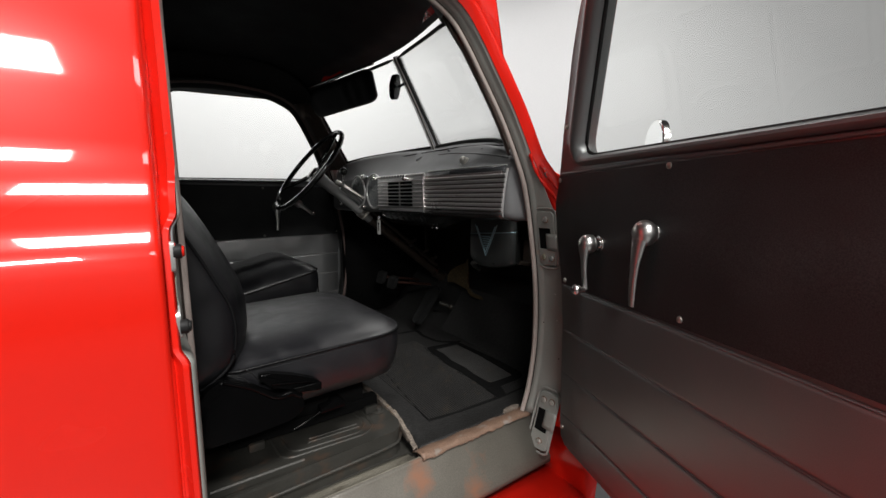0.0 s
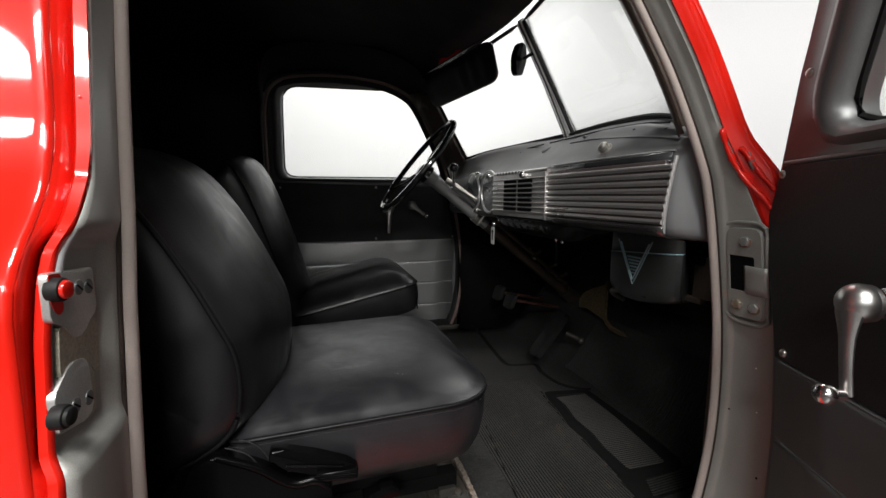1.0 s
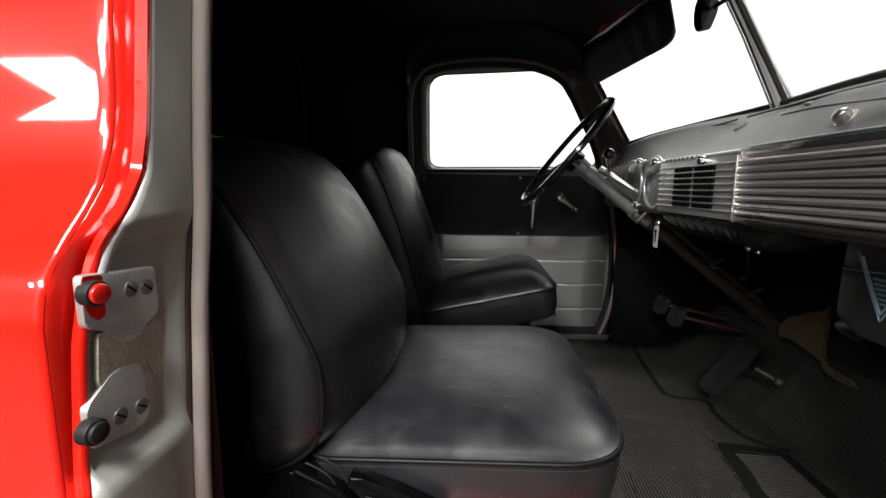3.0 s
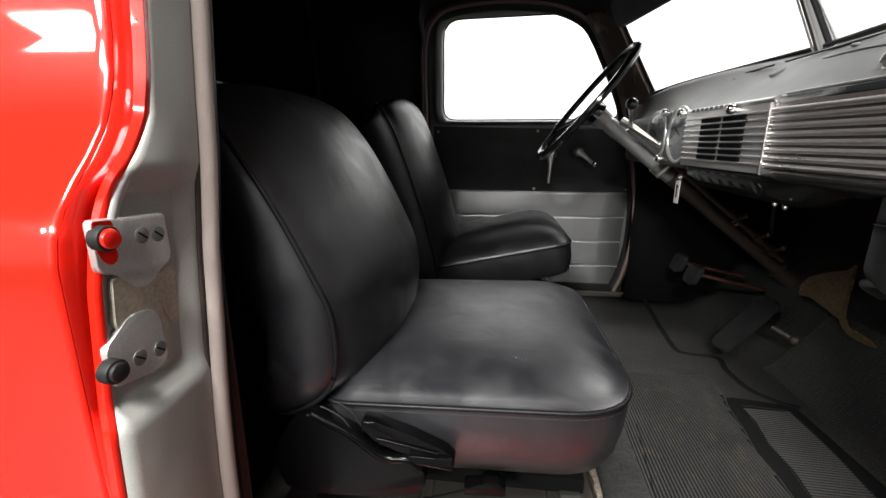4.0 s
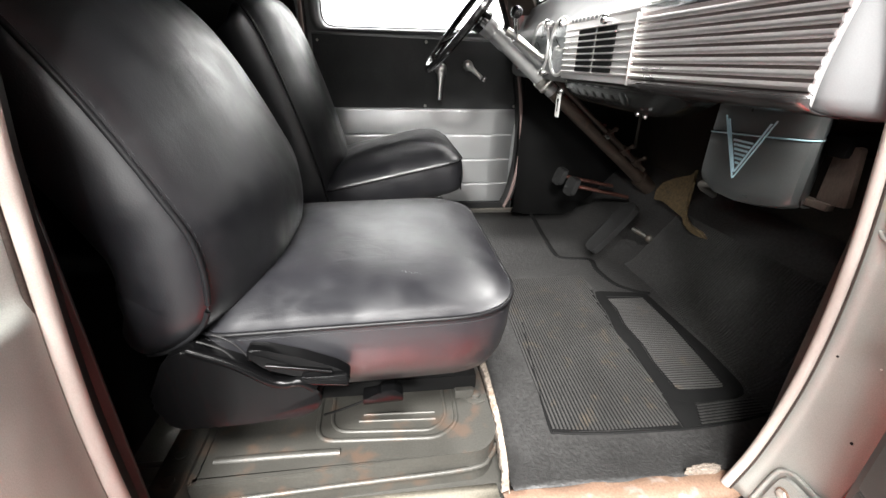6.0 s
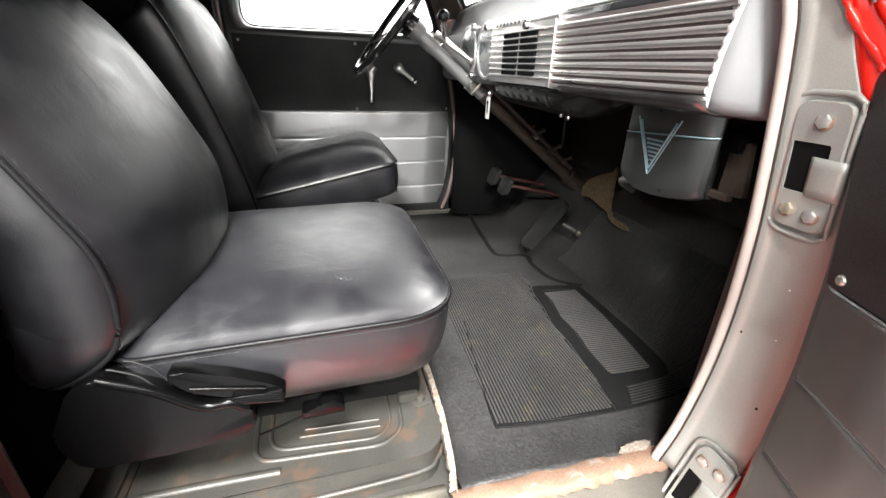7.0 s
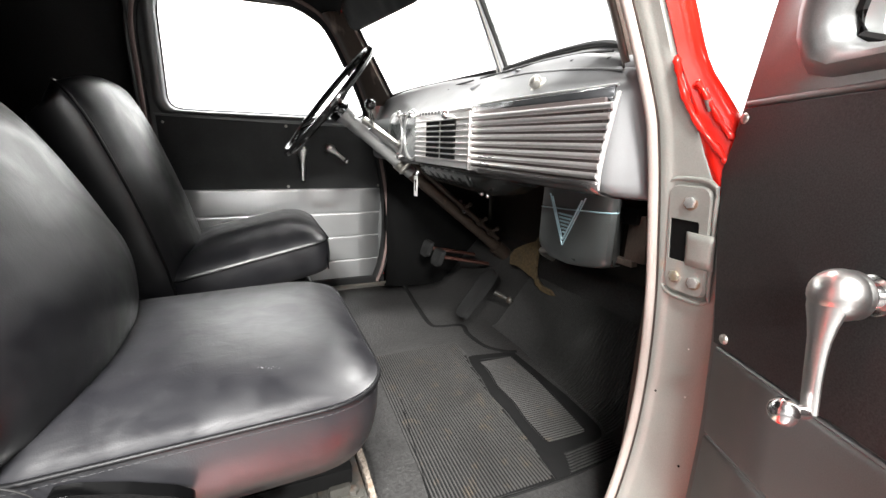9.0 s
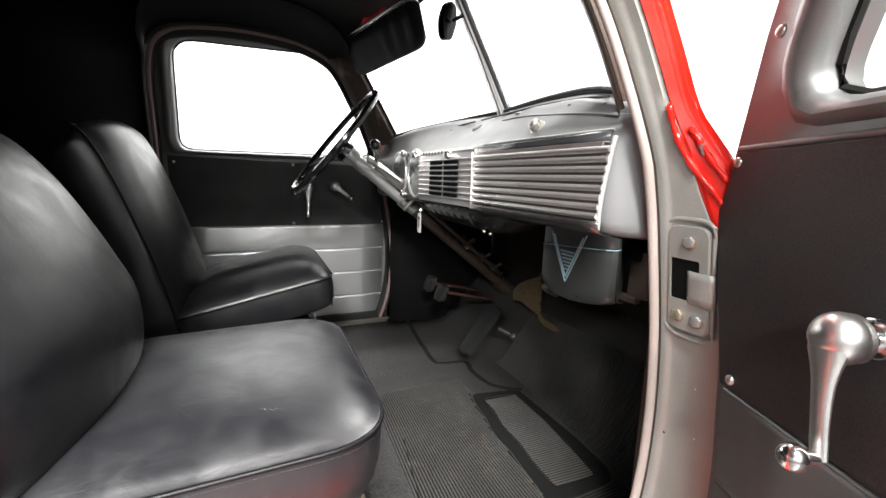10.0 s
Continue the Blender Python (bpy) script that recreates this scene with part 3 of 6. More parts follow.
# black cargo space and headliner
bm = B()
for y in (0.062, mir(0.062)):
    loft(bm, [[(x, y, 0.59), (x, y, 1.3), (x, y + (0.045 if y < 1 else -0.045), 1.6), (x, y + (0.085 if y < 1 else -0.085), 1.80)] for x in (0.016, -0.3, -0.75, -1.3, -2.0, -2.78)], False, False)
solid("wall_cargo_lining", bm, M_HEAD, "black painted cargo side lining", "wall lining", thick=0.004)
bm = B()
loft(bm, [[(x, CEN + s * (CEN - 0.10), 1.80 + 0.085 * (1 - s ** 4)) for s in np.linspace(-1, 1, 15)] for x in (-2.78, -1.5, -0.4, 0.02, 0.3, 0.5)]
     + [[(0.60 + 0.10 * (1 - s * s), CEN + s * (CEN - 0.14), 1.775 + 0.06 * (1 - s ** 4)) for s in np.linspace(-1, 1, 15)]]
     + [[(0.665 + 0.155 * (1 - abs(s) ** 2.2), CEN + s * (CEN - 0.17), 1.725 + 0.085 * (1 - s ** 4)) for s in np.linspace(-1, 1, 15)]], False, False)
solid("ceiling_headliner", bm, M_HEAD, "black headliner with a soft sheen", "headliner", thick=0.004)
bm = B()
box(bm, (-2.80, 0.06, 0.60), (-2.77, mir(0.06), 1.90))
solid("wall_cargo_rear", bm, M_HEAD, "black rear wall of the cargo space", "wall")
bm = B()
box(bm, (-2.78, 0.06, 0.615), (-0.10, mir(0.06), 0.655), 0.003)
solid("floor_cargo", bm, M_HEAD, "black cargo floor", "floor")
for x in (-0.42, -0.85, -1.4):
    bm = B()
    tube(bm, smooth_line([(x, mir(0.10), 0.67), (x, mir(0.10), 1.3), (x, mir(0.13), 1.72), (x, mir(0.30), 1.855), (x, CEN, 1.88)], 5), 0.016, 8)
    solid("trim_roof_bow", bm, M_HEAD, "black painted body rib", "body rib", group="body ribs")

# floor of the cab
bm = B()
box(bm, (-0.10, 0.08, 0.585), (1.10, mir(0.08), 0.610), 0.002)
solid("floor_cab", bm, M_RUST, "worn steel cab floor", "floor")
bm = B()
loft(bm, [[(x, y, z) for x, z in ((1.08, 0.610), (1.12, 0.625), (1.30, 0.83), (1.34, 0.90), (1.345, 1.30))] for y in (0.06, 0.4, CEN, 1.1, mir(0.06))], False, False)
solid("wall_firewall", bm, M_FIREWALL, "black firewall and toe board", "firewall", thick=0.004)
# far kick panel is drawn near-black, the near one brown
for y, nm in ((0.105, "near"), (mir(0.105), "far")):
    bm = B()
    s = 1 if y < 1 else -1
    loft(bm, [[(x, y + s * d, z) for x, d in (((0.878, -0.062), (0.884, -0.03)) if nm == "far" else ((0.915, -0.02),)) + ((0.920, 0.0), (1.0, 0.01), (1.2, 0.05), (1.345, 0.07))] for z in (0.61, 0.9, 1.2, 1.31)], False, False)
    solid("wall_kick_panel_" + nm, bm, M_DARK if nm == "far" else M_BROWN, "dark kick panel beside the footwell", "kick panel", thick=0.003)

# ---- windscreen ----
WB = [(0.885, 0.145, 1.400), (0.930, 0.28, 1.435), (0.985, 0.50, 1.456), (1.028, CEN - 0.010, 1.464)]
WT = [(0.715, 0.190, 1.695), (0.750, 0.30, 1.762), (0.803, 0.50, 1.788), (0.838, CEN - 0.010, 1.794)]


def wflip(p, far):
    return (p[0], mir(p[1]) if far else p[1], p[2] + (0.030 * max(0, 1 - (p[2] - 1.40) / 0.06) if far else 0))


ws = thing("windscreen", (1.03, CEN, 1.44), "two-piece vee windscreen in black rubber with a steel centre post", "windscreen")
for far in (False, True):
    lo = smooth_line([wflip(p, far) for p in WB], 5)
    hi = smooth_line([wflip(p, far) for p in WT], 5)
    bm = B()
    loft(bm, [[l.lerp(h, t) for l, h in zip(lo, hi)] for t in (0, 0.25, 0.5, 0.75, 1.0)], False, False)
    g = part("pane", bm, M_GLASS, ws, "clear flat glass", thick=0.005)
    g.visible_shadow = False
    bm = B()
    tube(bm, lo + hi[::-1], 0.0065, 8, closed=True)
    part("rubber_seal", bm, M_RUBBER, ws, "black rubber seal")
for far in (False, True):
    line = smooth_line([wflip(p, far) for p in WB], 5)
    bm = B()
    tube(bm, [(p.x - 0.013, p.y, p.z + 0.005) for p in line], 0.0048, 6)
    part("lower_gasket", bm, M_RUBBER, ws, "black rubber strip along the sill of the glass")
bm = B()
tube(bm, [(1.020, CEN, 1.455), (0.930, CEN, 1.632), (0.832, CEN, 1.800)], 0.0105, 8)
part("centre_post", bm, M_DASH, ws, "dark grey steel post")
bm = B()
for s in (-1, 1):
    tube(bm, [(1.010, CEN + s * 0.009, 1.452), (0.920, CEN + s * 0.009, 1.628), (0.826, CEN + s * 0.009, 1.792)], 0.0022, 6)
part("post_bead", bm, M_STEEL, ws, "bright bead")
# inner pillars and header between windscreen and door openings
for far, nm in ((False, "near"), (True, "far")):
    f = mir if far else (lambda y: y)
    bm = B()
    ox = lambda z: lerp(z, sorted([(p[1], p[0]) for p in OPEN if p[0] > 0.6]))
    zw = 1.425 if far else 1.40
    wx = lambda z: (lerp(z, [(zw, 0.885), (1.69, 0.715)]), lerp(z, [(zw, 0.145), (1.69, 0.190)]))
    zz = np.linspace(zw - 0.03, 1.70, 10)
    loft(bm, [[(ox(z) - 0.006, f(strip_y(ox(z), z) + 0.016), z), (ox(z) + 0.010, f(strip_y(ox(z), z) + 0.040), z + 0.003), (wx(z)[0] - 0.022, f(wx(z)[1] + 0.012), z + 0.003), (wx(z)[0] + 0.004, f(wx(z)[1] - 0.004), z)] for z in zz], False, False)
    solid("trim_pillar_inner_" + nm, bm, M_BROWN, "brown-grey worn inner windscreen pillar", "pillar trim", thick=0.004)
    bm = B()
    top = smooth_line([(x, strip_y(x, z) + 0.012, z) for x, z in [(q[0], q[1]) for q in OPEN[::-1] if q[1] > 1.58]], 3)
    loft(bm, [[(p.x, f(p.y), p.z + 0.004) for p in top], [(p.x, f(p.y + 0.02), p.z + 0.03) for p in top], [(p.x, f(p.y + 0.10), p.z + 0.09) for p in top]], False, False)
    solid("trim_header_" + nm, bm, M_HEAD, "black trim above the door", "header trim", thick=0.004)

# ---- doors ----
# in a door's own axes: u rearwards from the front hinge edge, v outwards from the inner face, z up
DOOR = [(-0.012, 0.60), (-0.016, 0.70), (-0.016, 0.92), (-0.030, 1.05), (-0.052, 1.15), (-0.070, 1.24), (-0.057, 1.293), (-0.030, 1.36), (-0.002, 1.43), (0.012, 1.457), (0.064, 1.575), (0.116, 1.665), (0.18, 1.72), (0.28, 1.748), (0.40, 1.765), (0.60, 1.768), (0.74, 1.752), (0.80, 1.715), (0.830, 1.65), (0.838, 1.55), (0.838, 0.60)]
WIN = rounded([(0.046, 1.352), (0.770, 1.348), (0.765, 1.722), (0.30, 1.733), (0.200, 1.690)], [0.05, 0.05, 0.07, 0.12, 0.05], 7)
MID = (0.42, 1.52)
# joints between the pressed panels, from the trim board down
JOINTS_NEAR = (1.031, 0.917, 0.801, 0.687, 0.618)
JOINTS_FAR = (1.055, 0.951, 0.845, 0.736, 0.630)


def grow(poly, d):
    """An outline pushed outwards by d."""
    out = []
    n = len(poly)
    area = sum(poly[i][0] * poly[(i + 1) % n][1] - poly[(i + 1) % n][0] * poly[i][1] for i in range(n))
    s = 1 if area > 0 else -1
    for i in range(n):
        a, b = Vector(poly[i - 1]), Vector(poly[(i + 1) % n])
        t = (b - a)
        if t.length < 1e-9:
            t = Vector((1, 0))
        t.normalize()
        out.append((poly[i][0] + s * t.y * d, poly[i][1] - s * t.x * d))
    return out


def door_front(z):
    return lerp(z, [(z0, u0) for u0, z0 in DOOR[:11]])


def build_door(name, place, rz, flip, label, handles, joints, screws):
    """A truck door with its window, trim board, ribbed lower panels and handles. flip mirrors it for the other side."""
    s = -1 if flip else 1
    door = thing(name, place, label, "door", kind="structure", rz=rz)

    def at(u, v, z):
        return (-u, -(v - lean(z)) * s, z - place[2])

    N = 240
    outer = resample([p for p in rounded(DOOR, 0.03, 3)], N, MID)
    inner = resample(WIN, N, MID)
    # body: inner frame, edges and red skin
    bm = B()
    slim = lambda d: [(u, max(z, 1.350 - 0.5 * d)) for u, z in grow(inner, d)]
    rows = [[at(u, v, z) for u, z in pts] for pts, v in ((grow(inner, 0.003), 0.045), (grow(inner, 0.0), 0.030), (grow(inner, 0.001), 0.010), (slim(0.006), -0.002), (slim(0.014), -0.008), (slim(0.024), -0.010), (slim(0.034), -0.006), (slim(0.040), 0.002), (slim(0.043), 0.004), (outer, 0.004), (grow(outer, 0.004), 0.008), (grow(outer, 0.004), 0.045))]
    loft(bm, rows, True, False)
    part("inner_frame", bm, M_FRAME, door, "silver-grey painted steel frame with a rounded window moulding", local=True)
    bm = B()
    rows = [[at(u, v, z) for u, z in pts] for pts, v in ((grow(outer, 0.006), 0.046), (grow(outer, 0.010), 0.052), (grow(outer, 0.004), 0.060), (grow(inner, 0.02), 0.052), (grow(inner, 0.004), 0.0462))]
    bulge = lambda z: 0.050 * max(0.0, min(1.0, (1.31 - z) / 0.11)) ** 0.8
    rows = [[(p[0], p[1] - s * (bulge(p[2] + place[2]) if k < 4 else 0), p[2]) for p in row] for k, row in enumerate(rows)]
    loft(bm, rows, True, False)
    part("outer_skin", bm, M_RED, door, "glossy red outer skin", local=True)
    bm = B()
    slab(bm, [(u, z) for u, z in grow(WIN, 0.004)], lambda a, b, d: at(a, 0.022 + d, b), 0.005)
    g = part("pane", bm, M_GLASS, door, "clear glass", local=True)
    g.visible_shadow = False
    bm = B()
    tube(bm, [at(u, 0.020, z) for u, z in resample(WIN, 120, MID)], 0.0045, 6, closed=True)
    part("glass_channel", bm, M_RUBBER, door, "dark felt channel", local=True)
    # trim board
    bm = B()
    zb = joints[0] + 0.004
    strips = [(hi - 0.0015, lo + 0.0015) for hi, lo in zip(joints, joints[1:])]
    card = [(door_front(zb) + 0.012, zb), (0.805, zb + (0 if flip else 0.008)), (0.810, 1.324), (door_front(1.312) + 0.012, 1.310), (door_front(1.24) + 0.010, 1.24), (door_front(1.15) + 0.010, 1.15)]
    slab(bm, card[::-1], lambda a, b, d: at(a, 0.004 - d, b), 0.0065, 0.002)
    part("trim_board", bm, M_CARD, door, "scuffed black trim board", local=True)
    bm = B()
    tube(bm, [at(door_front(1.315) + 0.010, 0.001, 1.3145), at(0.15, 0.0, 1.318), at(0.3, 0.0, 1.323), at(0.815, 0.001, 1.329)], 0.0032, 8)
    part("moulding_bead", bm, M_FRAME, door, "", local=True)
    # pressed panels; the near door's shade is put into a darker paint
    for hi, lo in strips:
        bm = B()
        us = np.linspace(0, 1, 9)
        prof = [(0.0, 0.0015), (0.010, -0.0006), (0.028, -0.0017), (0.05, -0.0020), (0.08, -0.0021), (0.5, -0.0022), (0.92, -0.0021), (0.95, -0.0020), (0.972, -0.0017), (0.990, -0.0006), (1.0, 0.0015)]
        loft(bm, [[at(door_front(lo + (hi - lo) * k) + 0.016 + t * (0.802 - door_front(lo) - 0.016), v, lo + (hi - lo) * k) for k, v in prof] for t in us], False, False)
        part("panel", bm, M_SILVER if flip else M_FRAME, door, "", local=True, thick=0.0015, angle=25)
    bm = B()
    for hi in joints[:-1]:
        tube(bm, [at(door_front(hi) + 0.018, 0.0005, hi), at(0.80, 0.0005, hi)], 0.0026, 6)
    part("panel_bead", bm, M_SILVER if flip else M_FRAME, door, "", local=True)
    for u, z in screws:
        bm = B()
        disc(bm, at(u, -0.0025, z), (0, s, 0), 0.0062, 0.001, 12, dome=0.0035)
        part("screw", bm, M_STEEL, door, "", local=True)
    for kind, u, z, du, dz in handles:
        L = math.hypot(du, dz)
        bm = B()
        disc(bm, at(u, -0.002, z), (0, s, 0), 0.017, 0.008, 18, 0.002)
        disc(bm, at(u, -0.010, z), (0, s, 0), 0.011, 0.018 if kind == "handle" else 0.028, 18)
        part("escutcheon", bm, M_CHROME, door, "", local=True)
        bm = B()
        if kind == "crank":
            ball(bm, at(u, -0.036, z), 0.0205, 24, (1, 0.95, 1))
            disc(bm, at(u, -0.026, z), (0, s, 0), 0.0195, 0.010, 24, 0.003)
            arm = [at(u + du * t, -0.044 - 0.002 * math.sin(t * 3.1), z + dz * t) for t in np.linspace(0.0, 1, 9)]
            tube(bm, arm, [0.0160, 0.0150, 0.0115, 0.0092, 0.0083, 0.0078, 0.0075, 0.0075, 0.0072], 14, flat=0.62, up=(0, 1, 0))
        else:
            ball(bm, at(u, -0.026, z), 0.0235, 24, (1, 0.86, 1))
            arm = [at(u + du * t, -0.034 - 0.004 * math.sin(t * 3.1), z + dz * t) for t in np.linspace(0.0, 1, 9)]
            tube(bm, arm, [0.0175, 0.0165, 0.0135, 0.0110, 0.0095, 0.0088, 0.0082, 0.0075, 0.0065], 14, flat=0.55, up=(0, 1, 0))
        h = part("window_crank" if kind == "crank" else "door_handle", bm, M_HANDLE, door, "chrome handle", local=True)
        if kind == "crank":
            e = at(u + du, -0.046, z + dz)
            bm = B()
            disc(bm, e, (0, s, 0), 0.0060, 0.014, 14)
            ball(bm, (e[0], e[1] + s * 0.019, e[2]), 0.0115, 18, (1, 0.95, 1))
            part("crank_knob", bm, M_CHROME, h, "", local=True)
    return door


# near door swung wide open on its front hinges; far door shut
door_near = build_door("door_1", (0.85, -0.067, 0.60), 67.5, False, "open truck door, red outside, black trim board over silver panels",
                       [("crank", 0.150, 1.157, 0.009, -0.097), ("handle", 0.313, 1.194, -0.016, -0.137)], JOINTS_NEAR,
                       ((0.001, 1.047), (-0.036, 1.299), (0.338, 1.311), (0.380, 1.053), (0.79, 1.056), (0.79, 1.302), (0.023, 1.422), (0.008, 0.652)))
build_door("door_2", (0.86, 1.5, 0.60), 0, True, "shut truck door with black trim board over silver ribbed panels",
           [("crank", 0.212, 1.225, -0.062, -0.048), ("handle", 0.318, 1.210, 0.004, -0.115)], JOINTS_FAR,
           ((0.0, 1.070), (-0.035, 1.298), (0.375, 1.306), (0.378, 1.068), (0.79, 1.072), (0.79, 1.302), (0.008, 0.652)))

# small round mirror on the outside of the open door
def door_point(u, v, z):
    return PLACE[door_near] @ Vector((-u, -v, z - 0.60))


mc = door_point(0.150, 0.118, 1.372)
face = (door_point(0.150 - 0.30, 0.118 - 0.95, 1.40) - mc).normalized()
bm = B()
disc(bm, mc - face * 0.012, face, 0.050, 0.014, 36, 0.003)
sm = part("side_mirror", bm, M_CHROME, door_near, "round chrome outside mirror")
bm = B()
disc(bm, mc + face * 0.0022, face, 0.046, 0.0012, 36)
part("mirror_glass", bm, M_MIRROR, sm, "silvered glass")
bm = B()
tube(bm, smooth_line([mc - face * 0.008, door_point(0.165, 0.10, 1.352), door_point(0.20, 0.085, 1.335), door_point(0.22, 0.06, 1.325)], 4), 0.006, 10)
part("mirror_arm", bm, M_CHROME, sm)

# lumpy lead seams where the windscreen pillar meets the cowl
def seam_bead(name, pts, r, label):
    bm = B()
    line = smooth_line(pts, 6)
    tube(bm, line, [r * (1 + 0.22 * math.sin(i * 0.9) + 0.16 * math.sin(i * 2.3)) * (0.4 if i in (0, len(line) - 1) else 1) for i in range(len(line))], 10)
    return solid(name, bm, M_RED, label, "body seam", angle=60)


seam_bead("trim_pillar_seam", [(0.8245, 0.040, 1.372), (0.833, 0.035, 1.342), (0.844, 0.024, 1.310), (0.855, 0.010, 1.285), (0.866, -0.007, 1.262), (0.872, -0.014, 1.248)], 0.0040, "lumpy red-painted seam on the windscreen pillar")
seam_bead("trim_cowl_seam", [(0.838, 0.018, 1.342), (0.844, 0.012, 1.332), (0.852, 0.004, 1.315), (0.861, -0.006, 1.295), (0.872, -0.018, 1.276)], 0.0034, "lumpy red-painted seam on the cowl")
# dark tube stands in for the shade in the slit between the seams
bm = B()
tube(bm, [(0.8455, 0.0105, 1.334), (0.8500, 0.0075, 1.320), (0.8535, 0.006, 1.308)], [0.002, 0.0045, 0.002], 8)
solid("trim_seam_gap", bm, M_STRIPDARK, "dark tube painted as the shade between the body seams", "seam gap")

# hinges on the near front pillar
for z0, yo, hh in ((1.144, 0.0, 0.075), (0.636, -0.026, 0.074)):
    hinge = thing("door_hinge", (0.900, 0.02, z0), "worn grey steel door hinge plate with slotted bolts", "hinge", "door hinges")
    k = 0.0
    bm = B()
    pl = rounded([(yo - 0.010, z0 - hh), (yo + 0.052, z0 - hh), (yo + 0.052, z0 + hh), (yo - 0.010, z0 + hh)], 0.016, 4)
    n = 72
    sg = 1 if z0 > 1 else -1
    mid = (yo + 0.026, z0)
    hole = resample([(yo + 0.004, z0 - 0.029), (yo + 0.046, z0 - 0.029), (yo + 0.046, z0 + 0.029), (yo + 0.004, z0 + 0.029)], n, mid)
    out = resample(pl, n, mid)
    xh = lambda z: (0.8785 - 0.15 * (z - 1.145)) if z0 > 1 else (0.8755 + 0.34 * (z - 0.70))
    loft(bm, [[(xh(z) + k, y, z) for y, z in out], [(xh(z) - 0.005 + k, y * 0.97 + 0.0004, z) for y, z in grow(out, -0.002)], [(xh(z) - 0.005 + k, y, z) for y, z in hole], [(xh(z) - 0.001 + k, y, z) for y, z in hole]], True, False)
    part("hinge_plate", bm, M_JAMB, hinge)
    bm = B()
    tube(bm, [(xh(z) - 0.001, y, z) for y, z in [(max(yo - 0.013, q[0]), q[1]) for q in grow(out, 0.008)]], 0.0030, 8, closed=True)
    part("pressed_frame", bm, M_JAMB, hinge)
    # flat dark plate stands in for the shaded hollow behind the hinge arm
    bm = B()
    slab(bm, [(yo + 0.003, z0 - 0.030), (yo + 0.047, z0 - 0.030), (yo + 0.047, z0 + 0.030), (yo + 0.003, z0 + 0.030)], lambda a, b, d: (xh(b) - 0.0028 + d, a, b), 0.001)
    part("hinge_pocket_shade", bm, M_DARK, hinge, "dark plate painted as the shaded opening behind the hinge arm")
    bm = B()
    z1 = z0 - 0.008 * sg
    loft(bm, [[(xh(z) - dx, yo + y, z) for z in np.linspace(z1 - 0.023, z1 + 0.022, 5)] for y, dx in ((0.021, 0.003), (0.016, 0.0055), (0.004, 0.0065), (-0.010, 0.0065), (-0.018, 0.004))], False, False)
    part("hinge_arm", bm, M_JAMB, hinge, "bent steel hinge arm", thick=0.003)
    for y, z in ((yo + 0.018, z0 + 0.053 * sg), (yo + 0.034, z0 - 0.052 * sg), (yo + 0.006, z0 - 0.054 * sg)):
        bm = B()
        disc(bm, (xh(z) - 0.004, y, z), (-1, 0, 0), 0.0102, 0.0016, 18, 0.0006)
        wa = part("washer", bm, M_RUSTEDGE, hinge, "rusty washer")
        bm = B()
        disc(bm, (xh(z) - 0.0054, y, z), (-1, 0, 0), 0.0078, 0.0038, 6, 0.0008)
        part("bolt", bm, M_ZINC, wa, "hex bolt head")

# pin holes, dark discs for their shaded hollows, and paint chips on the front pillar
jamb_ob = bpy.data.objects["trim_door_jamb_near"]
for name, mat, (x, y, z), nx, r in (("pin_hole", M_DARK, (0.9034, 0.0478, 0.8971), -0.24, 0.0017), ("pin_hole", M_DARK, (0.9018, -0.0106, 0.8054), -0.04, 0.0019), ("paint_chip", M_TAG, (0.9071, 0.0029, 0.9125), -0.04, 0.0012), ("paint_chip", M_TAG, (0.9038, 0.0089, 0.987), -0.04, 0.0012)):
    bm = B()
    disc(bm, (x + 0.0004, y, z), (-1, nx, 0), r, 0.0012, 8)
    part(name, bm, mat, jamb_ob)

# striker and latch plates on the rear jamb
def latch(name, poly, screws, stud, mat, studmat, label):
    ob = thing(name, (0.0, 0.0, stud[1]), label, "door striker")
    bm = B()
    slab(bm, poly, lambda a, b, d: (0.0070 + d, a, b), 0.006, 0.0015)
    part("plate", bm, mat, ob)
    for y, z in screws:
        bm = B()
        disc(bm, (0.0120, y, z), (1, 0, 0), 0.0070, 0.0020, 16, 0.0006)
        sc = part("screw", bm, M_FRAME, ob, "dull brown-grey slotted screw")
        bm = B()
        tube(bm, [(0.0140, y - 0.0040, z + 0.0032), (0.0140, y + 0.0040, z - 0.0032)], 0.0009, 6)
        part("slot", bm, M_DARK, sc)
    bm = B()
    disc(bm, (0.0115, stud[0], stud[1]), (1, -0.12, 0), 0.0100, 0.010, 18, 0.002)
    st = part("stud", bm, M_RUBBER, ob, "black rubber stud")
    bm = B()
    disc(bm, (0.0205, stud[0] - 0.001, stud[1]), (1, -0.12, 0), 0.0078, 0.004, 18, 0.002)
    part("stud_cap", bm, studmat, st)
    return ob


latch("striker_plate", rounded([(-0.0745, 1.2042), (-0.0029, 1.1984), (-0.0029, 1.1564), (-0.0172, 1.1507), (-0.0287, 1.1411), (-0.0439, 1.1411), (-0.0592, 1.1574), (-0.0745, 1.1641)], 0.005, 3), ((-0.0311, 1.1841), (-0.0143, 1.1817)), (-0.0678, 1.1898), M_ZINC, M_RED, "zinc striker plate with a red-painted stud")
latch("dovetail_plate", rounded([(-0.0822, 1.1048), (-0.0554, 1.1230), (-0.0315, 1.1192), (-0.0268, 1.1068), (-0.0249, 1.0686), (-0.0382, 1.0628), (-0.0802, 1.0705)], 0.005, 3), ((-0.0545, 1.0838), (-0.0330, 1.0810)), (-0.0822, 1.0877), M_ZINC, M_RUBBER, "zinc dovetail plate with a black rubber stud")
striker = bpy.data.objects["striker_plate"]
bm = B()
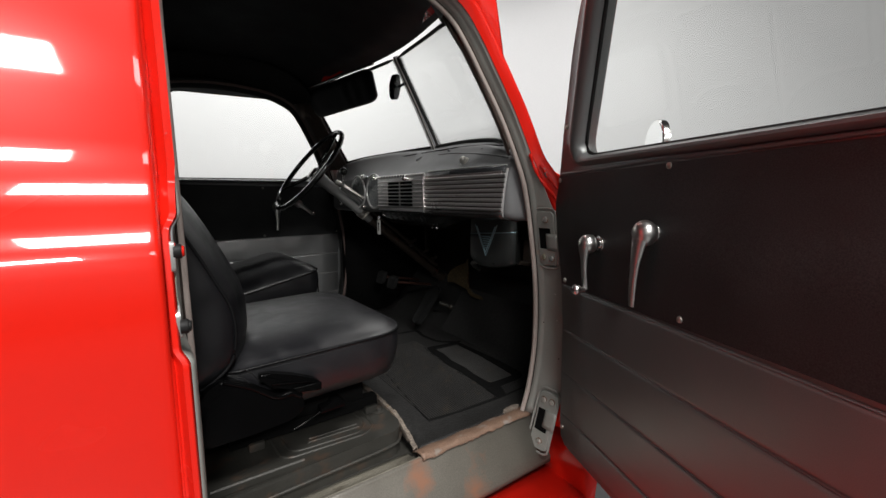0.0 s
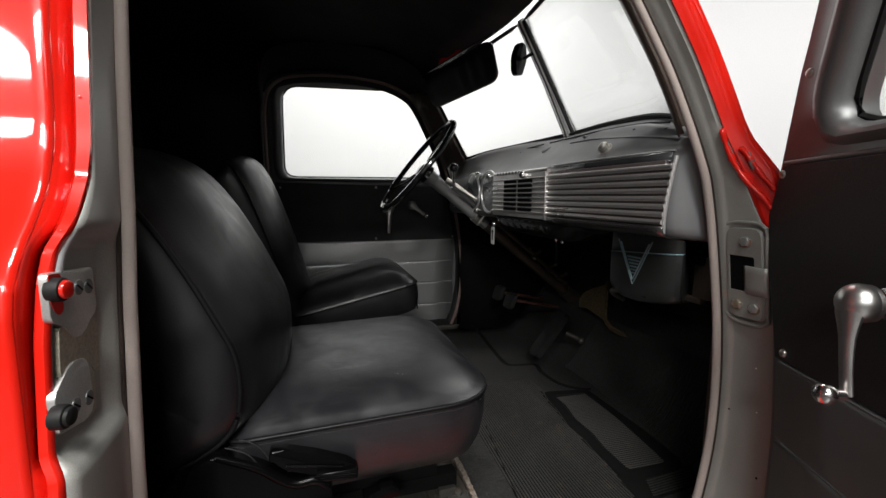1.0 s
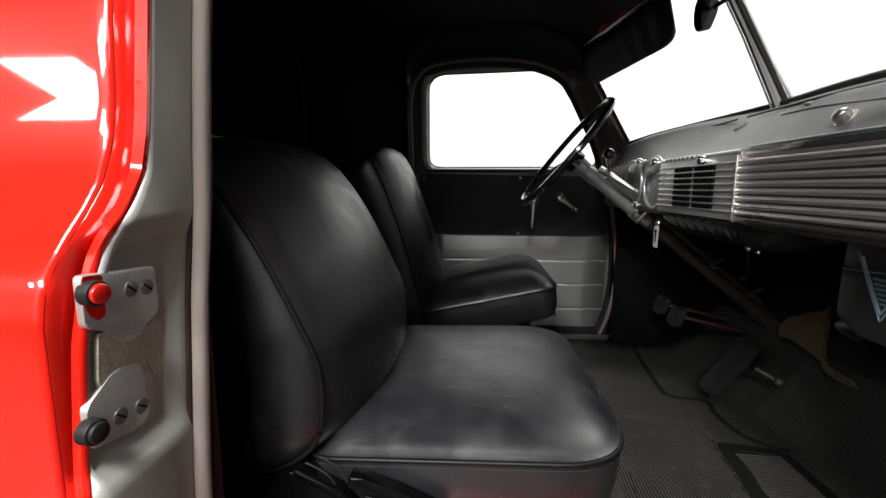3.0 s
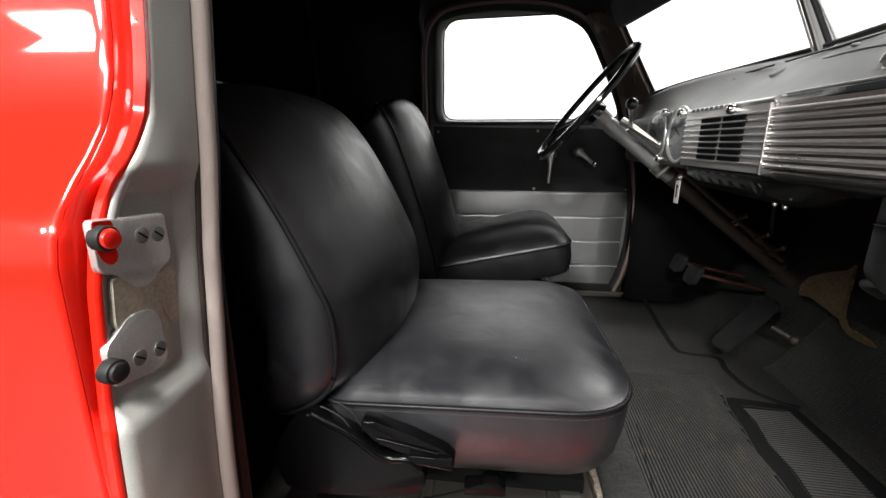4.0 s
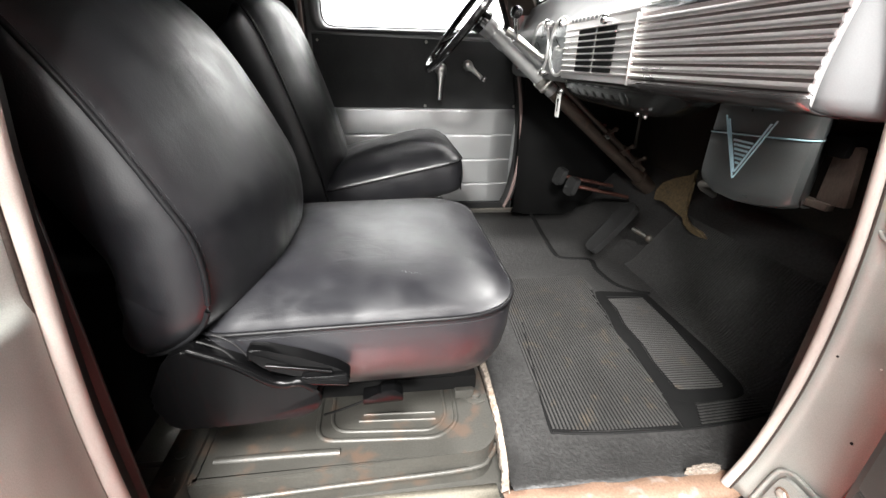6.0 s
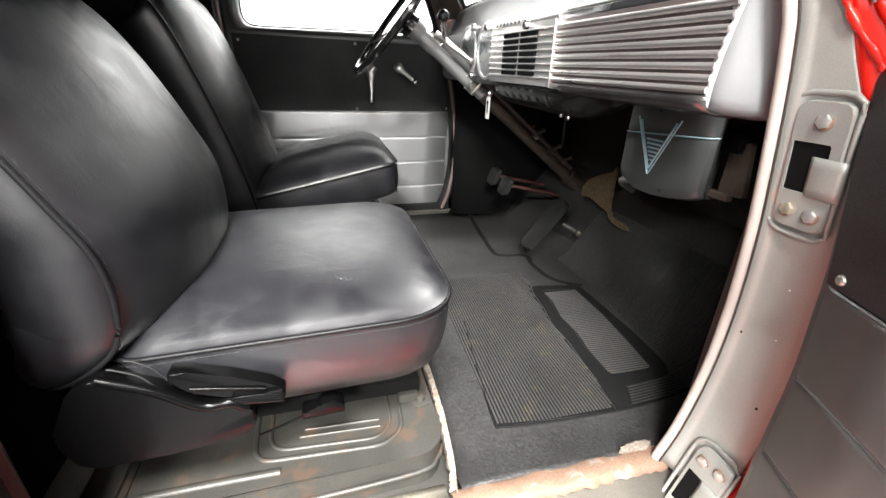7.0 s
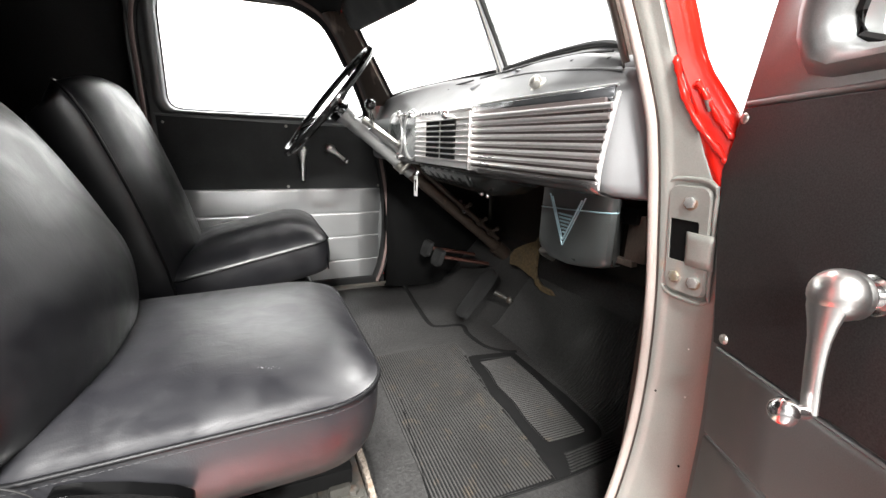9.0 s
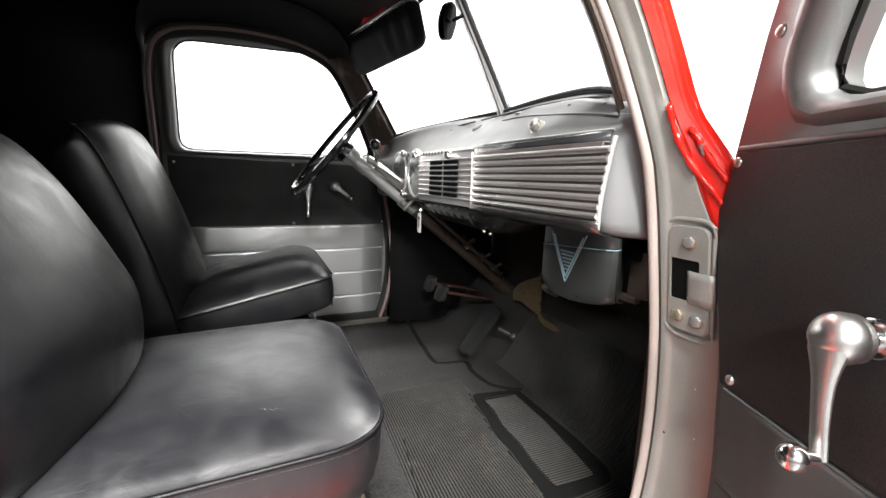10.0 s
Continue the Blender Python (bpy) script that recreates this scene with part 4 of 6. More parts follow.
slab(bm, rounded([(-0.0735, 1.2030), (-0.0570, 1.2015), (-0.0560, 1.1960), (-0.0600, 1.1900), (-0.0600, 1.1840), (-0.0560, 1.1760), (-0.0580, 1.1690), (-0.0640, 1.1670), (-0.0700, 1.1720), (-0.0735, 1.1800)][::-1], 0.003, 3), lambda a, b, d: (0.0130 + d, a, b), 0.0004)
part("overspray", bm, M_RED, striker, "red paint overspray round the stud")
bm = B()
slab(bm, rounded([(-0.0688, 1.1182), (-0.0640, 1.1564), (-0.0172, 1.1497), (-0.0210, 1.1068), (-0.0172, 1.1001), (-0.0191, 1.0628), (-0.0344, 1.0609)][::-1], 0.004, 3), lambda a, b, d: (0.0050 + d, a, b), 0.0068)
solid("latch_backing", bm, M_STAIN, "brown-stained cream backing plate behind the door strikers", "plate", kind="thing")
bm = B()
slab(bm, rounded([(-0.0191, 1.1449), (-0.0000, 1.1507), (0.0095, 1.1259), (0.0076, 1.1020), (-0.0058, 1.0924), (-0.0172, 1.1068)][::-1], 0.008, 4), lambda a, b, d: (0.0050 + d, a, b), 0.0045)
solid("latch_shim", bm, M_STAIN, "rust-stained shim beside the door strikers", "plate", kind="thing")
# rolled outer edge of the jamb beside the strikers, painted pale as a highlight
bm = B()
edge = [Vector(p) for p in jamb_rings(False)[6] if p[0] < 0.06 and 1.155 < p[2] < 1.262]
tube(bm, [(p.x - 0.001, p.y + 0.004, p.z) for p in edge], [0.0050 * min(1, 0.15 + 0.17 * min(i, len(edge) - 1 - i)) for i in range(len(edge))], 14, up=(1, 0, 0))
solid("trim_jamb_edge", bm, M_EDGE, "rolled edge of the door jamb, painted pale as its highlight", "jamb edge", angle=80)

# ---- seats ----
def stitches(bm, line, r=0.0003, stitch=0.0045, gap=0.003):
    """Short threads laid along a line of points."""
    pts = [Vector(p) for p in line]
    for a, b_ in zip(pts, pts[1:]):
        L = (b_ - a).length
        n = max(1, int(L / (stitch + gap)))
        for k in range(n):
            t0, t1 = (k + 0.1) / n, (k + 0.1 + stitch / (stitch + gap)) / n
            tube(bm, [a.lerp(b_, t0), a.lerp(b_, t1)], r, 4)
    return bm


def cushion(bm, at, W, D, skirt, crown, fr=0.115, rr=0.045, n=10, puff=0.74):
    """An upholstered cushion: at(u forward, v across, h up); its seam lies at h = 0."""
    out = rounded([(0, -W / 2), (D, -W / 2), (D, W / 2), (0, W / 2)], [rr, fr, fr, rr], n)
    cx, cy = D * 0.48, 0.0
    loops = []
    for sc, h in ((0.87, -skirt), (0.92, -skirt * 0.94), (0.962, -skirt * 0.74), (0.990, -skirt * 0.46), (1.002, -skirt * 0.17), (0.998, -0.004), (0.998, 0.003)):
        loops.append([at(cx + (u - cx) * sc, cy + (v - cy) * sc, h) for u, v in out])
    for sc in (0.985, 0.96, 0.92, 0.86, 0.78, 0.66, 0.5, 0.33, 0.15, 0.02):
        h = crown * (1 - sc ** 3.6) ** puff
        loops.append([at(cx + (u - cx) * sc, cy + (v - cy) * sc, h) for u, v in out])
    loft(bm, loops)
    return [at(cx + (u - cx) * 1.006, cy + (v - cy) * 1.006, 0.0) for u, v in out]


def backrest(bm, line, y0, y1, thick, crown, round_top=0.30, swell=0.013, fade=0.62):
    """A seat back: line is its side seam from the bottom to the top, as x, z."""
    pts = smooth_line([(x, 0, z) for x, z in line], 5)
    n = len(pts)
    yc, hw = (y0 + y1) / 2, (y1 - y0) / 2
    loops, left, right = [], [], []
    for i, p in enumerate(pts):
        a, b = pts[max(0, i - 1)], pts[min(n - 1, i + 1)]
        t = (b - a).normalized()
        nrm = Vector((t.z, 0, -t.x))
        h = i / (n - 1)
        w = hw * (1 - max(0, (h - 0.70) / 0.30) ** 4 * round_top - max(0, (h - 0.9) / 0.1) ** 3 * 0.08) * (1 - max(0, (0.16 - h) / 0.16) ** 2 * 0.10)
        c = crown * (1 - max(0, (h - fade) / (1 - fade)) ** 2.6) * (1 - max(0, (0.16 - h) / 0.16) ** 2)
        d = thick * (1 - max(0, (h - 0.86) / 0.14) ** 3 * 0.55) * (1 - max(0, (0.12 - h) / 0.12) * 0.5)
        loop = []
        for k in range(13):
            s = -1 + 2 * k / 12
            loop.append(p + Vector((0, yc + s * w, 0)) + nrm * (c * (1 - abs(s) ** 2.6)))
        for q in (0.12, 0.3, 0.5, 0.72, 0.9):
            loop.append(p + Vector((0, yc + w + swell * math.sin(math.pi * q) ** 0.7 * min(1, (1 - h) * 8), 0)) - nrm * (d * 0.78 * q))
        for k in range(13):
            s = 1 - 2 * k / 12
            e = abs(s) ** 8
            loop.append(p + Vector((0, yc + s * w * (1 - 0.04 * (1 - e)) * 0.985, 0)) - nrm * (d * (1 - 0.22 * e)))
        for q in (0.9, 0.72, 0.5, 0.3, 0.12):
            loop.append(p + Vector((0, yc - w - swell * math.sin(math.pi * q) ** 0.7 * min(1, (1 - h) * 8), 0)) - nrm * (d * 0.78 * q))
        loops.append(loop)
        left.append(loop[0])
        right.append(loop[12])
    loft(bm, loops)
    return left + [l for l in loops[-1][1:12]] + right[::-1]


def seat(place, label, y0, y1, rear, zc, tilt, D, line, lever, crown):
    ob = thing("bucket_seat", place, label, "seat", "front seats")
    ca, sa = math.cos(radians(tilt)), math.sin(radians(tilt))

    def at(u, v, h):
        return (rear + u * ca - h * sa, (y0 + y1) / 2 + v, zc + u * sa + h * ca)

    bm = B()
    seam = cushion(bm, at, y1 - y0, D, 0.116 if lever else 0.098, crown, 0.098 if lever else 0.055)
    cu = part("cushion", bm, M_VINYL, ob, "glossy black vinyl cushion", angle=60)
    bm = B()
    tube(bm, seam, 0.0030, 8, closed=True)
    part("piping", bm, M_PIPE, cu)
    bm = B()
    mx, my, _ = at(D * 0.48, 0, 0)
    stitches(bm, [(mx + (x - mx) * 1.006, my + (y - my) * 1.006, z - 0.0075) for x, y, z in seam])
    part("stitching", bm, M_THREAD, cu, "pale stitching")
    bm = B()
    r0, hw = (0.098 if lever else 0.055), (y1 - y0) / 2
    tube(bm, [at(D - r0 + (r0 * 0.707) * (1.012 - 0.16 * t * t), -(hw - r0 + r0 * 0.707 * (1.012 - 0.16 * t * t)), -0.090 * t) for t in np.linspace(0.05, 1, 7)], 0.0022, 6)
    part("corner_seam", bm, M_PIPE, cu)
    bm = B()
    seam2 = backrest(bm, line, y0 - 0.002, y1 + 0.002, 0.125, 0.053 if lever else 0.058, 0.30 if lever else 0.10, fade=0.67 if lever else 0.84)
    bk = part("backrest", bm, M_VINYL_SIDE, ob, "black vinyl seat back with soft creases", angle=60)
    bm = B()
    tube(bm, seam2, 0.0036, 8)
    part("piping", bm, M_PIPE, bk)
    bm = B()
    stitches(bm, [(p[0] + 0.0035, p[1] + 0.0065, p[2] + 0.002) for p in seam2[3:40]])
    part("stitching", bm, M_THREAD, bk, "pale stitching")
    bm = B()
    box(bm, (rear + 0.03, y0 + 0.085, zc - 0.125), (rear + D - 0.04, y1 - 0.04, zc - 0.085), 0.012)
    part("seat_pan", bm, M_PLASTIC, ob, "black steel pan")
    # rails are painted near-black to keep the hollow under the seat dark
    for y in (y0 + 0.13, y1 - 0.085):
        bm = B()
        box(bm, (rear + 0.02, y, 0.690), (rear + D - 0.03, y + 0.030, 0.720), 0.004)
        box(bm, (rear + 0.05, y + 0.004, 0.716), (rear + D - 0.07, y + 0.026, zc - 0.12), 0.004)
        part("slide_rail", bm, M_DARK, ob, "steel slide rail, near-black for the shade under the seat")
    for x in (rear + 0.06, rear + D - 0.07):
        bm = B()
        box(bm, (x, y0 + 0.12, 0.676), (x + 0.035, y1 - 0.05, 0.695), 0.003)
        part("foot_bar", bm, M_RUST, ob)
    if lever:
        flecks, bm = random.Random(5), B()
        for k in range(9):
            x, y = 0.340 + k * 0.0032 + flecks.uniform(-0.001, 0.001), 0.2115 - k * 0.0008 + flecks.uniform(-0.002, 0.002)
            disc(bm, (x, y, 0.9606 + (y - 0.2054) * 0.14), (0, -0.15, 1), flecks.uniform(0.0003, 0.0007), 0.0006, 7)
        part("scuff_mark", bm, M_DIAL, cu, "pale rubbed flecks on the vinyl")
        top = [(0.050, 0.906), (0.080, 0.921), (0.097, 0.913), (0.131, 0.896), (0.165, 0.870), (0.183, 0.863), (0.206, 0.864), (0.222, 0.852)]
        bm = B()
        slab(bm, rounded(top + [(0.231, 0.835), (0.226, 0.815), (0.198, 0.803), (0.126, 0.797), (0.040, 0.796), (0.020, 0.845)], [0.008] * 7 + [0.012] * 4 + [0.01] * 3, 4), lambda a, b, d: (a, y0 + 0.012 - d, b), 0.034, 0.005, 3)
        hc = part("hinge_cover", bm, M_PLASTIC, ob, "glossy black plastic hinge cover")
        bm = B()
        line = smooth_line([(x, y0 - 0.020, z - 0.003) for x, z in top[1:]], 4)
        tube(bm, line, [0.0045 + 0.0022 * min(1, 0.1 * i) for i in range(len(line))], 10)
        part("cover_rib", bm, M_PLASTIC, hc, "rounded rib along the top edge")
        bm = B()
        slab(bm, rounded([(0.146, 0.914), (0.168, 0.912), (0.210, 0.898), (0.252, 0.879), (0.267, 0.867), (0.266, 0.853), (0.214, 0.861), (0.205, 0.868), (0.166, 0.878), (0.166, 0.890), (0.144, 0.897)], 0.004, 3), lambda a, b, d: (a, y0 - 0.002 - d, b), 0.018, 0.004, 3)
        lv = part("recline_lever", bm, M_PLASTIC, ob, "black plastic recline lever")
        bm = B()
        slab(bm, rounded([(0.206, 0.871), (0.217, 0.859), (0.265, 0.853), (0.266, 0.870)], 0.003, 3), lambda a, b, d: (a, y0 - 0.0195 - d, b), 0.006, 0.0015)
        part("lever_grip", bm, M_PLASTIC, lv)
        bm = B()
        tube(bm, [(0.166, y0 - 0.021, 0.8895), (0.200, y0 - 0.021, 0.8835), (0.246, y0 - 0.021, 0.8745)], 0.0022, 8)
        part("lever_rib", bm, M_PLASTIC, lv)
        for k in range(4):
            bm = B()
            tube(bm, [(0.214 - 0.002 * k, y0 - 0.0258, 0.8625 + k * 0.0027), (0.263, y0 - 0.0258, 0.8565 + k * 0.0034)], 0.0008, 6)
            part("grip_rib", bm, M_PLASTIC, lv)
        for wire in ([(0.090, 0.926), (0.098, 0.923), (0.117, 0.912), (0.129, 0.896), (0.138, 0.880)], [(0.108, 0.935), (0.118, 0.931), (0.131, 0.921), (0.140, 0.908), (0.147, 0.895)]):
            bm = B()
            tube(bm, smooth_line([(x, y0 - 0.014, z) for x, z in wire], 5), 0.0011, 6)
            part("return_spring", bm, M_RUBBER, ob, "bent steel spring wire")
        bm = B()
        slab(bm, rounded([(0.277, 0.771), (0.337, 0.774), (0.336, 0.787), (0.324, 0.797), (0.305, 0.796), (0.300, 0.788), (0.277, 0.785)], 0.003, 2), lambda a, b, d: (a, y0 + 0.045 - d, b), 0.022, 0.003)
        part("slide_lever", bm, M_PLASTIC, ob, "dark grey steel slide lever")
        bm = B()
        tube(bm, smooth_line([(0.279, y0 + 0.030, 0.774), (0.250, y0 + 0.028, 0.764), (0.218, y0 + 0.030, 0.752)], 4), 0.0017, 6)
        part("lever_wire", bm, M_PLASTIC, ob)
    return ob


seat((0.25, 0.38, 0.675), "black vinyl bucket seat with piped edges, passenger side", 0.130, 0.630, 0.080, 0.923, 1.7, 0.422,
     [(0.010, 0.885), (0.055, 0.907), (0.097, 0.942), (0.110, 0.991), (0.106, 1.050), (0.083, 1.105), (0.054, 1.165), (0.022, 1.222), (-0.016, 1.278), (-0.046, 1.314), (-0.078, 1.338)], True, 0.038)
seat((0.30, 1.14, 0.675), "black vinyl bucket seat behind the steering wheel, tipped back", 0.890, 1.390, 0.130, 0.880, 12.5, 0.425,
     [(0.146, 0.825), (0.141, 0.870), (0.133, 0.920), (0.116, 0.990), (0.095, 1.065), (0.068, 1.150), (0.034, 1.248), (0.008, 1.310), (-0.018, 1.352), (-0.046, 1.370)], False, 0.065)

# ---- dashboard ----
dash = thing("dashboard", (0.85, CEN, 1.16), "dark grey painted steel dashboard with chrome grille", "dashboard")


def wbase(y):
    a = abs(y - CEN) / (CEN - 0.13)
    return lerp(a, [(0, 1.030), (0.4, 0.985), (0.76, 0.930), (1.0, 0.885), (1.1, 0.875)]), lerp(a, [(0, 1.460), (0.4, 1.452), (0.76, 1.431), (1.0, 1.396), (1.1, 1.385)]) + (0.030 * min(1, a) if y > CEN else 0)


def dash_section(y):
    a = abs(y - CEN) / (CEN - 0.075)
    xb, zb = wbase(y)
    back = 0.075 * max(0, (a - 0.935) / 0.065) ** 2.2
    fx = 0.812 + back
    xr = lambda t: fx + 0.012 + (xb - 0.03 - fx - 0.012) * t
    lip = 0.5 * (1 - min(1, (a / 0.95) ** 2)) if y < CEN else 0.15
    return [(xb + 0.004, y, zb + 0.002), (xb - 0.012, y, zb + 0.001), (xb - 0.020, y, zb - 0.006), (xr(0.86), y, zb - 0.012), (xr(0.78), y, zb - 0.016), (xr(0.74), y, zb - 0.024), (xr(0.5), y, 1.342 + (zb - 1.342) * 0.50), (xr(0.25), y, 1.342 + (zb - 1.342) * 0.26), (xr(0.06), y, 1.350),
            (fx + 0.004, y, 1.343), (fx, y, 1.335), (fx, y, 1.30), (fx, y, 1.24), (fx, y, 1.214), (fx + 0.004, y, 1.203), (fx + 0.016, y, 1.195), (fx + 0.06, y, 1.189)]


bm = B()
ys = sorted(set([round(v, 4) for v in list(np.linspace(0.080, 0.16, 10)) + list(np.linspace(0.2, 1.3, 34)) + list(np.linspace(1.35, mir(0.080), 10))]))
loft(bm, [dash_section(y) for y in ys], False, False)
part("dash_shell", bm, M_DASH, dash, "dark grey metallic steel", thick=0.003, angle=40)
# grille: backing, bars, slots
# backing is darkened to paint the shade between the bars
bm = B()
box(bm, (0.800, 0.122, 1.205), (0.810, 0.510, 1.330), 0.003)
part("grille_plate", bm, M_GRILLE, dash, "dull chrome plate, darkened for the shade between the bars")
bm = B()
box(bm, (0.800, 0.5105, 1.205), (0.810, 0.868, 1.338), 0.003)
part("speaker_plate", bm, M_FROST, dash, "pale chrome plate with sound slots")
BARS = [1.318 - k * 0.0137 for k in range(8)]
for z in BARS:
    bm = B()
    ye = 0.119 - (z - 1.222) * 0.15
    tube(bm, [(0.800, ye, z), (0.7985, 0.15, z), (0.7985, 0.30, z), (0.7985, 0.506, z)], 0.0058, 12, flat=0.82)
    part("grille_bar", bm, M_OLDCHROME, dash, "")
    bm = B()
    tube(bm, [(0.7985, 0.514, z), (0.7985, 0.70, z), (0.7985, 0.862, z)], 0.0029, 8, flat=0.9)
    part("grille_bar", bm, M_OLDCHROME, dash, "")
bm = B()
box(bm, (0.792, 0.5084, 1.204), (0.802, 0.5116, 1.332), 0.003)
part("grille_upright", bm, M_OLDCHROME, dash, "chrome strip")
bm = B()
tube(bm, smooth_line([(0.806, 0.103, 1.336), (0.804, 0.106, 1.315), (0.802, 0.113, 1.27), (0.801, 0.117, 1.23), (0.804, 0.120, 1.202)], 4), 0.0036, 10)
part("grille_edge", bm, M_FROST, dash, "bright chrome edge of the glove box door")
# dark base colour paints in the dark surroundings the chrome would mirror
bm = B()
loft(bm, [[(x, y, z) for x, z in ((0.797, 1.215), (0.7955, 1.210), (0.797, 1.204), (0.802, 1.198), (0.812, 1.1945), (0.835, 1.191), (0.870, 1.187))] for y in (0.113, 0.15, 0.25, 0.35, 0.46, 0.508)], False, False)
part("lower_band", bm, M_BAND, dash, "chrome band with its dark reflection painted in", thick=0.002)
# dark blocks on the plate, painted as the shade inside the sound slots
for y0, y1 in ((0.770, 0.690), (0.672, 0.592)):
    for z, z2 in zip(BARS, BARS[1:]):
        bm = B()
        box(bm, (0.7950, y1, z2 + 0.0022), (0.7998, y0, z - 0.0022))
        part("speaker_slot_shade", bm, M_DARK, dash, "")
bm = B()
tube(bm, [(0.802, 0.512, 1.338), (0.802, 0.7, 1.338), (0.802, 0.865, 1.338)], 0.0050, 8)
part("grille_top_rail", bm, M_OLDCHROME, dash, "chrome top rail")
bm = B()
for k in range(9):
    box(bm, (0.7955, 0.64 + k * 0.022, 1.3345), (0.7975, 0.652 + k * 0.022, 1.3415), 0.0005)
part("rail_marks", bm, M_DASH, dash)
bm = B()
tube(bm, [(0.812, 0.112, 1.346), (0.810, 0.3, 1.347), (0.810, 0.50, 1.346)], 0.0020, 8)
part("glove_box_lip", bm, M_FROST, dash, "bright upper edge of the glove box door")
bm = B()
loft(bm, [[(x, y, z) for x, z in ((0.8085, 1.344), (0.8055, 1.341), (0.8050, 1.334), (0.8055, 1.327))] for y in (0.112, 0.2, 0.35, 0.505)], False, False)
part("glove_box_band", bm, M_BANDTOP, dash, "dark glossy band above the grille bars", thick=0.002)
for y, z, r in ((0.625, 1.327, 0.010), (0.868, 1.336, 0.010)):
    bm = B()
    disc(bm, (0.800, y, z), (-1, 0, 0.1), 0.004, 0.012, 10)
    disc(bm, (0.789, y, z + 0.001), (-1, 0, 0.1), r, 0.010, 16, 0.002, dome=0.003)
    part("pull_knob", bm, M_CHROME, dash, "small chrome knob")
bm = B()
disc(bm, (0.853, 0.348, 1.370), (-1, 0, 0.7), 0.017, 0.006, 24, 0.002)
disc(bm, (0.848, 0.348, 1.374), (-1, 0, 0.7), 0.0125, 0.012, 10, 0.003, dome=0.004)
part("dash_knob", bm, M_STEEL, dash, "ribbed chrome wiper knob")
for y, z, x in ((0.73, 1.405, 0.905), (0.62, 1.400, 0.905)):
    bm = B()
    tube(bm, [(x, y, z), (x + 0.02, y - 0.008, z + 0.012), (x + 0.035, y - 0.012, z + 0.016)], [0.004, 0.0045, 0.002], 6)
    part("dash_clip", bm, M_DASH, dash)
# crease and ledge along the windscreen base
bm = B()
tube(bm, smooth_line([(0.914, 0.590, 1.4165), (0.899, 0.471, 1.412), (0.880, 0.36, 1.4005), (0.863, 0.272, 1.3905), (0.848, 0.185, 1.378), (0.836, 0.13, 1.368)], 5), [0.0008] + [0.0024] * 25, 8)
part("ledge_crease", bm, M_DASH, dash, "pressed crease line")
bm = B()
tube(bm, smooth_line([(0.936, 0.735, 1.4355), (0.931, 0.60, 1.435), (0.917, 0.45, 1.4325), (0.897, 0.29, 1.4225), (0.880, 0.20, 1.410)], 5), 0.0022, 6)
tube(bm, smooth_line([(0.936, 0.775, 1.4355), (0.930, 0.95, 1.432), (0.915, 1.10, 1.430), (0.892, 1.27, 1.4255)], 5), 0.0022, 6)
part("ledge_seal", bm, M_RUBBER, dash, "black seal line under the glass")
for y, x, z in ((0.30, 0.889, 1.412), (0.19, 0.868, 1.396), (0.52, 0.917, 1.426), (0.90, 0.922, 1.421)):
    bm = B()
    ball(bm, (x, y, z), 0.0065, 12, (1.2, 1.2, 0.6))
    part("ledge_screw", bm, M_DASH, dash, "small painted screw")
# lower radio panel
bm = B()
loft(bm, [[(x, y, 1.202 - (1.202 - z) * drop) for x, z in ((0.813, 1.202), (0.815, 1.190), (0.832, 1.166), (0.862, 1.148), (0.91, 1.146))] for y, drop in ((0.385, 0.25), (0.41, 0.48), (0.45, 0.78), (0.50, 1.0), (0.62, 1.0), (0.74, 0.97), (0.84, 0.95), (0.865, 0.9))], False, False)
part("lower_panel", bm, M_RADIO, dash, "dark glossy lower panel", thick=0.004)
for k in range(5):
    bm = B()
    slab(bm, rounded([(0.600 + k * 0.046, 1.168), (0.636 + k * 0.046, 1.168), (0.636 + k * 0.046, 1.196), (0.600 + k * 0.046, 1.196)], 0.006, 3), lambda a, b, d: (0.832 - (b - 1.168) * 0.6 - d, a, b), 0.005, 0.002)
    part("push_button", bm, M_RADIO, dash, "dark glossy button")
bm = B()
disc(bm, (0.826, 0.555, 1.178), (-1, 0, -0.5), 0.017, 0.007, 20, 0.002)
part("tuning_knob", bm, M_RADIO, dash)
for y, z in ((0.50, 1.150), (0.53, 1.152)):
    bm = B()
    ball(bm, (0.845, y, z - 0.004), 0.0055, 10)
    part("panel_stud", bm, M_CHROME, dash)
# gauges
for y, z, r in ((0.915, 1.282, 0.072), (1.080, 1.280, 0.072)):
    bm = B()
    torus(bm, (0.806, y, z), (1, 0, 0), r, 0.0048, 40, 10)
    gz = part("gauge", bm, M_FROST, dash, "chrome-rimmed round gauge")
    bm = B()
    disc(bm, (0.811, y, z), (-1, 0, 0), r, 0.003, 36)
    part("dial", bm, M_DIAL, gz, "pale dial")
    bm = B()
    for k in range(11):
        a = radians(-30 + k * 24)
        tube(bm, [(0.8072, y + math.cos(a) * r * 0.72, z + math.sin(a) * r * 0.72), (0.8072, y + math.cos(a) * r * 0.86, z + math.sin(a) * r * 0.86)], 0.0012, 4)
    tube(bm, [(0.8070, y, z), (0.8070, y + r * 0.5, z + r * 0.3)], 0.0014, 4)
    part("dial_marks", bm, M_DARK, gz)
    bm = B()
    disc(bm, (0.806, y, z), (-1, 0, 0), r * 0.97, 0.002, 36, dome=0.005)
    g = part("gauge_glass", bm, M_GLASS, gz)
    g.visible_shadow = False
